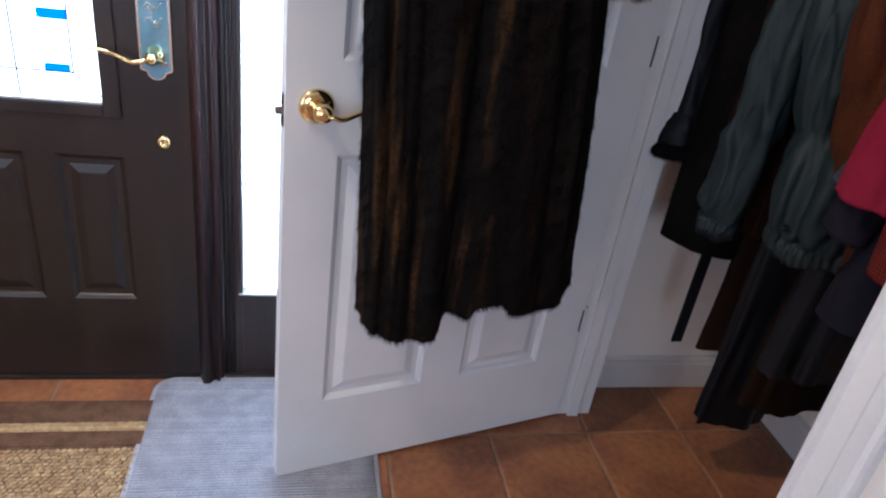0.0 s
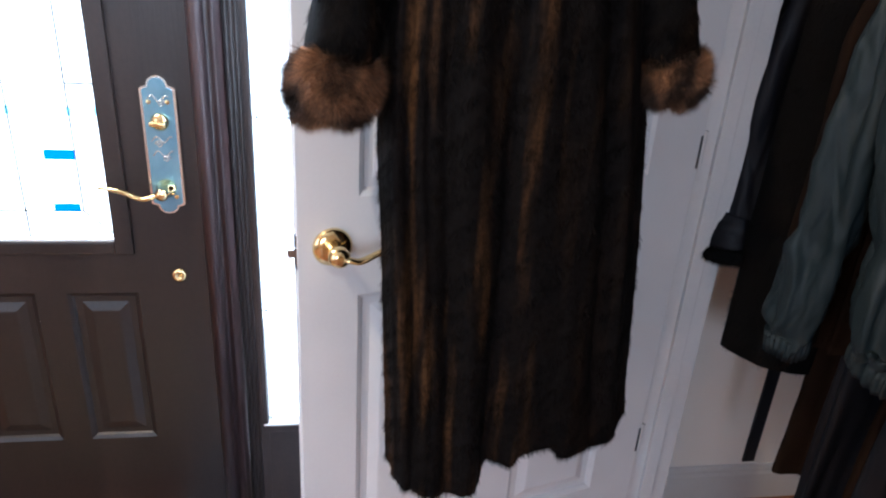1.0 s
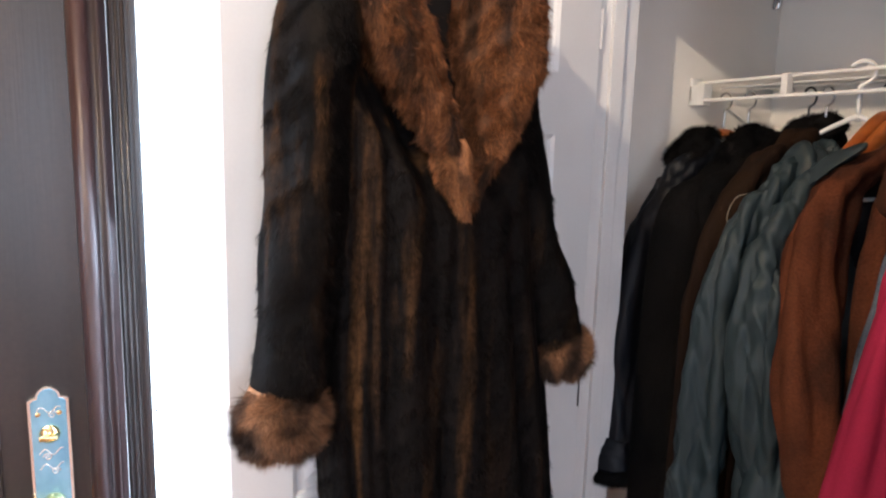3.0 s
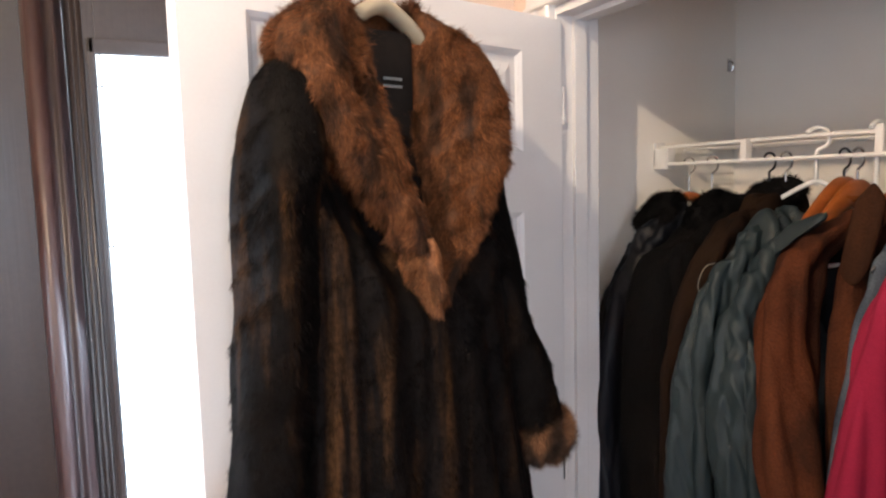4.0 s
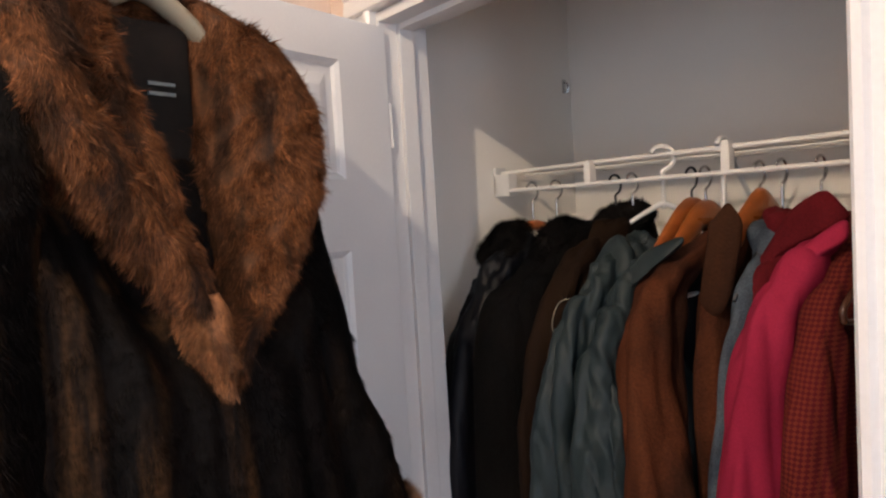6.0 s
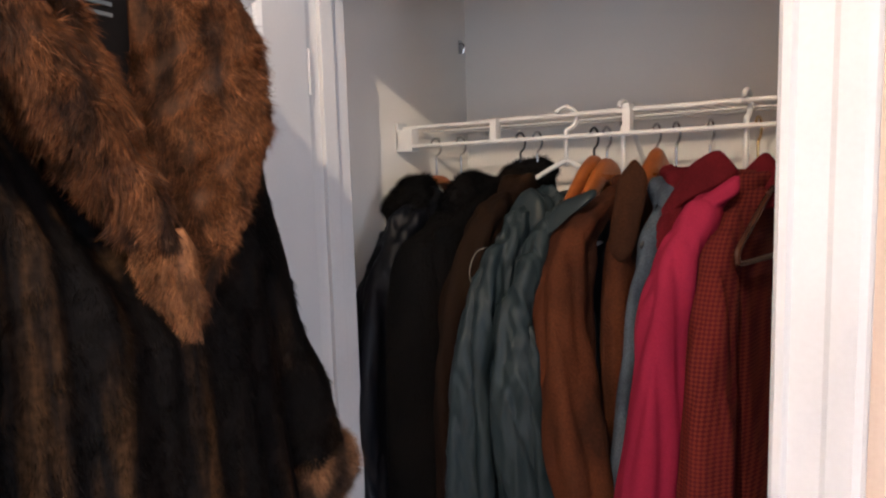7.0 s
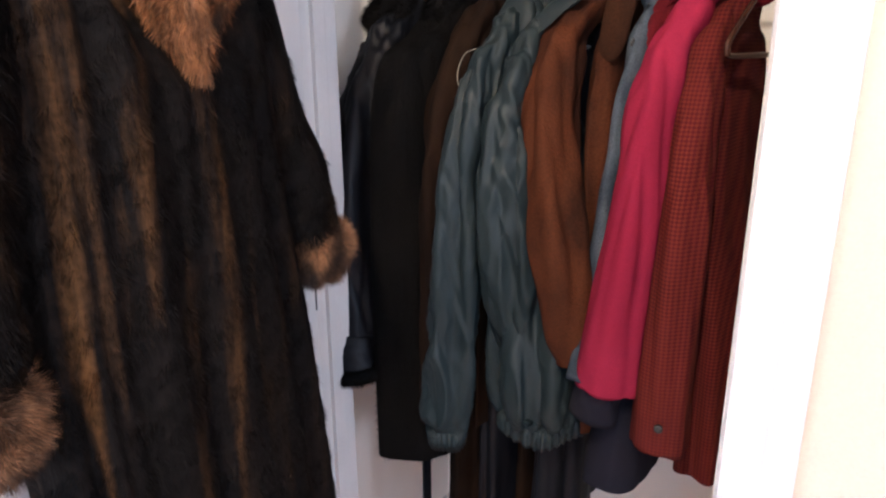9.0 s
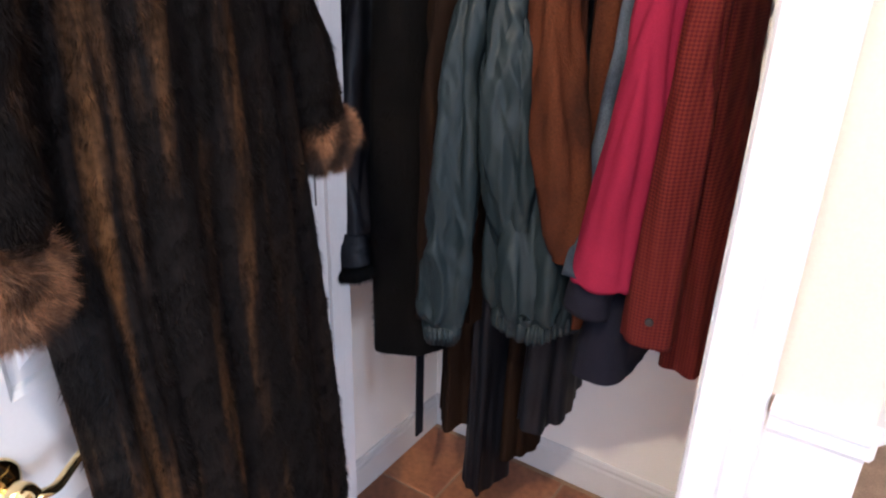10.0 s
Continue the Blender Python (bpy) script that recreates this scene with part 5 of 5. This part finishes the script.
g = fur_body()
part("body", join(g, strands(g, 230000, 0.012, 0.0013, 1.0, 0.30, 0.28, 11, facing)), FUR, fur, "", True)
for side, path, r, ry in ((-1, [(-0.130, -0.085, 1.885), (-0.178, -0.090, 1.83), (-0.205, -0.100, 1.71), (-0.226, -0.105, 1.50), (-0.243, -0.105, 1.35), (-0.263, -0.105, 1.232)], (0.035, 0.052, 0.058, 0.056, 0.049, 0.045), (0.04, 0.060, 0.070, 0.070, 0.064, 0.058)),
                          (1, [(0.120, -0.062, 1.880), (0.142, -0.066, 1.82), (0.158, -0.080, 1.69), (0.188, -0.100, 1.50), (0.230, -0.120, 1.37), (0.268, -0.132, 1.25)], (0.04, 0.056, 0.060, 0.058, 0.056, 0.054), (0.04, 0.058, 0.068, 0.070, 0.070, 0.068))):
    g = wobble(sleeve_geo(path, r, ry, n=60, k=40, crease=0.005, seed=side * 1.3), 0.004, 9, side)
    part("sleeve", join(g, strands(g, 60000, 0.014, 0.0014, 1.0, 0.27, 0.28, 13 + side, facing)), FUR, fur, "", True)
    e = np.array(path[-1])
    g = wobble(sleeve_geo([e + (0, 0, 0.035), e + (0.002 * side, 0, 0.012), e + (0.004 * side, 0, -0.018), e + (0.005 * side, 0, -0.048)], (0.044, 0.055, 0.056, 0.042), (0.052, 0.064, 0.064, 0.050), n=20, k=36, crease=0.002), 0.006, 18)
    part("cuff", join(g, strands(g, 30000, 0.020, 0.0010, 0.45, 0.65, 0.40, 15 + side, facing)), CUFFUR, fur, "dark sable fur cuff with rust tips", True)


def lapel(outer, inner, depth, thick, section, n=70, k=26):
    """A broad fur lapel; section is the height across it, from the outer edge to the edge that turns in."""
    o, i, d, t = (spline(a, n) for a in (outer, inner, [(v,) for v in depth], [(v,) for v in thick]))
    u = np.linspace(0, 1, k)
    h = np.interp(u, *zip(*section))
    h = np.convolve(np.pad(h, 1, mode="edge"), (0.25, 0.5, 0.25), "valid")
    rings = []
    for a, b, dd, tt in zip(o, i, d[:, 0], t[:, 0]):
        front = [(a[0] + (b[0] - a[0]) * q, -dd - tt * w, a[1] + (b[1] - a[1]) * q) for q, w in zip(u, h)]
        back = [(a[0] + (b[0] - a[0]) * q, -dd + 1.9 * tt, a[1] + (b[1] - a[1]) * q) for q in u[::-1][1:-1]]
        rings.append(front + back)
    return loft(rings)


def pelt(geo, count, seed, length=0.022, turned=0):
    """Fine under-fur and fewer, longer, coarser guard hairs."""
    def keep(p, n):
        return facing(p, n) * (n[:, 0] * turned < 0.93)
    return join(geo, strands(geo, count, length, 0.0011, 0.9, 0.36, 0.30, seed, keep), strands(geo, count // 6, length * 1.2, 0.0017, 0.9, 0.42, 0.42, seed + 40, keep))


ROLLED = ((0, -0.4), (0.08, 0.65), (0.26, 1.0), (0.44, 0.85), (0.56, 0.10), (0.68, 0.45), (0.84, 0.30), (1.0, -1.8))
SLOPED = ((0, -0.4), (0.10, 0.70), (0.30, 1.0), (0.52, 0.70), (0.66, 0.15), (0.80, -0.3), (1.0, -1.9))
for turned, outer, inner, depth, thick, section in (
        (1, [(-0.080, 1.998), (-0.165, 1.950), (-0.198, 1.885), (-0.165, 1.792), (-0.102, 1.704), (-0.068, 1.648), (-0.044, 1.610), (-0.020, 1.586)],
         [(-0.056, 1.975), (-0.036, 1.930), (-0.024, 1.860), (-0.014, 1.770), (-0.012, 1.690), (-0.008, 1.640), (-0.003, 1.605), (0.000, 1.580)], (0.055, 0.085, 0.115, 0.150, 0.176, 0.188, 0.192, 0.190), (0.036, 0.042, 0.040, 0.036, 0.030, 0.026, 0.020, 0.012), ROLLED),
        (-1, [(0.085, 1.990), (0.150, 1.945), (0.198, 1.870), (0.198, 1.770), (0.140, 1.672), (0.074, 1.598), (0.032, 1.553), (0.002, 1.516)],
         [(0.046, 1.965), (0.050, 1.915), (0.054, 1.855), (0.054, 1.765), (0.048, 1.680), (0.036, 1.615), (0.012, 1.568), (-0.002, 1.520)], (0.050, 0.086, 0.118, 0.142, 0.160, 0.174, 0.182, 0.186), (0.036, 0.042, 0.040, 0.036, 0.030, 0.024, 0.018, 0.008), SLOPED)):
    g = wobble(lapel(outer, inner, depth, thick, section), 0.006, 14, 2.0)
    part("lapel", pelt(g, 80000, 17, 0.016, turned), FOX, fur, "rust sable fur lapel", True)
g = wobble(lapel([(-0.040, 1.622), (-0.047, 1.600), (-0.039, 1.566), (-0.023, 1.535), (-0.006, 1.510)], [(-0.008, 1.622), (0.000, 1.597), (0.001, 1.566), (-0.001, 1.538), (-0.003, 1.510)],
                 (0.190, 0.198, 0.202, 0.202, 0.198), (0.018, 0.024, 0.022, 0.016, 0.008), ((0, -0.6), (0.2, 0.7), (0.5, 1.0), (0.8, 0.6), (1.0, -0.8)), n=30, k=16), 0.006, 26, 5.0)
part("lapel_tip", pelt(g, 9000, 23, 0.012), TIPFUR, fur, "pale rust fur at the tip of the lapel", True)
g = wobble(tube(spline([(-0.085, -0.050, 1.975), (-0.05, -0.025, 1.965), (0.0, -0.018, 1.955), (0.05, -0.025, 1.960), (0.095, -0.048, 1.970)], 30), 0.030, 18), 0.006, 15)
part("back_collar", join(g, strands(g, 9000, 0.022, 0.0011, 0.5, 0.7, 0.45, 19, facing)), FOX, fur, "rust sable fur behind the neck", True)
part("lining", box(-0.060, 0.060, -0.066, -0.060, 1.60, 1.950, 0.003), LINING, fur, "dark satin lining")
for z in (1.874, 1.862):
    part("label", box(0.0, 0.036, -0.0695, -0.0665, z - 0.0022, z + 0.0022, 0.0005), LABEL, fur, "small woven label line")

h = thing("coat_hanger", COATPOSE, "beige plastic hanger hooked over the white door", "hanger")
s = np.linspace(-1, 1, 40)
part("shoulder", tube(spline([(-0.19, -0.066, 1.865), (-0.11, -0.066, 1.915), (-0.05, -0.066, 1.962), (0.0, -0.066, 1.985), (0.05, -0.066, 1.962), (0.11, -0.066, 1.915), (0.19, -0.066, 1.865)], 40), 0.012 * (1.1 - 0.4 * s**2), 14, 0.018 * (1 - 0.3 * s**2), up=(0, 1, 0)), BEIGE, h, "", True)
part("hook", tube(spline([(0.0, -0.066, 1.985), (0.0, -0.060, 2.02), (0.0, -0.035, 2.040), (0.0, -0.012, 2.062), (0.0, 0.012, 2.062), (0.0, 0.036, 2.052), (0.0, 0.041, 2.02)], 40), 0.0019, 8, up=(1, 0, 0)), STEEL, h, "thin steel hook", True)

# ---- floor tiles ----
floor = bpy.data.objects["floor"]
PITCH, TX, TY = 0.2905, 1.001, 1.4845


def tile_mesh():
    w = PITCH / 2 - 0.0034
    rings = [[(-w, -w, -0.010), (w, -w, -0.010), (w, w, -0.010), (-w, w, -0.010)]]
    for d, z in ((0, -0.0025), (0.0025, -0.0004), (0.006, 0.0)):
        q = w - d
        rings.append([(-q, -q, z), (q, -q, z), (q, q, z), (-q, q, z)])
    return mesh_of("tile", loft(rings, cap=(False, True)), TILE)


tile = tile_mesh()
rng = random.Random(7)
for i in range(-10, 3):
    for j in range(-15, 1):
        x, y = TX + (i + 0.5) * PITCH, TY + (j + 0.5) * PITCH
        if x > SIDE + 0.2 and y < CORNER + 0.05:
            continue
        if x > CLOSET_BACK or y > 1.70 or x < LEFT_X:
            continue
        ob = new("tile", tile)
        ob.parent = floor
        ob.location = (x, y, rng.uniform(-0.0006, 0.0))
        ob.rotation_euler = (rng.uniform(-0.001, 0.001), rng.uniform(-0.001, 0.001), rng.choice((0, 1, 2, 3)) * math.pi / 2)
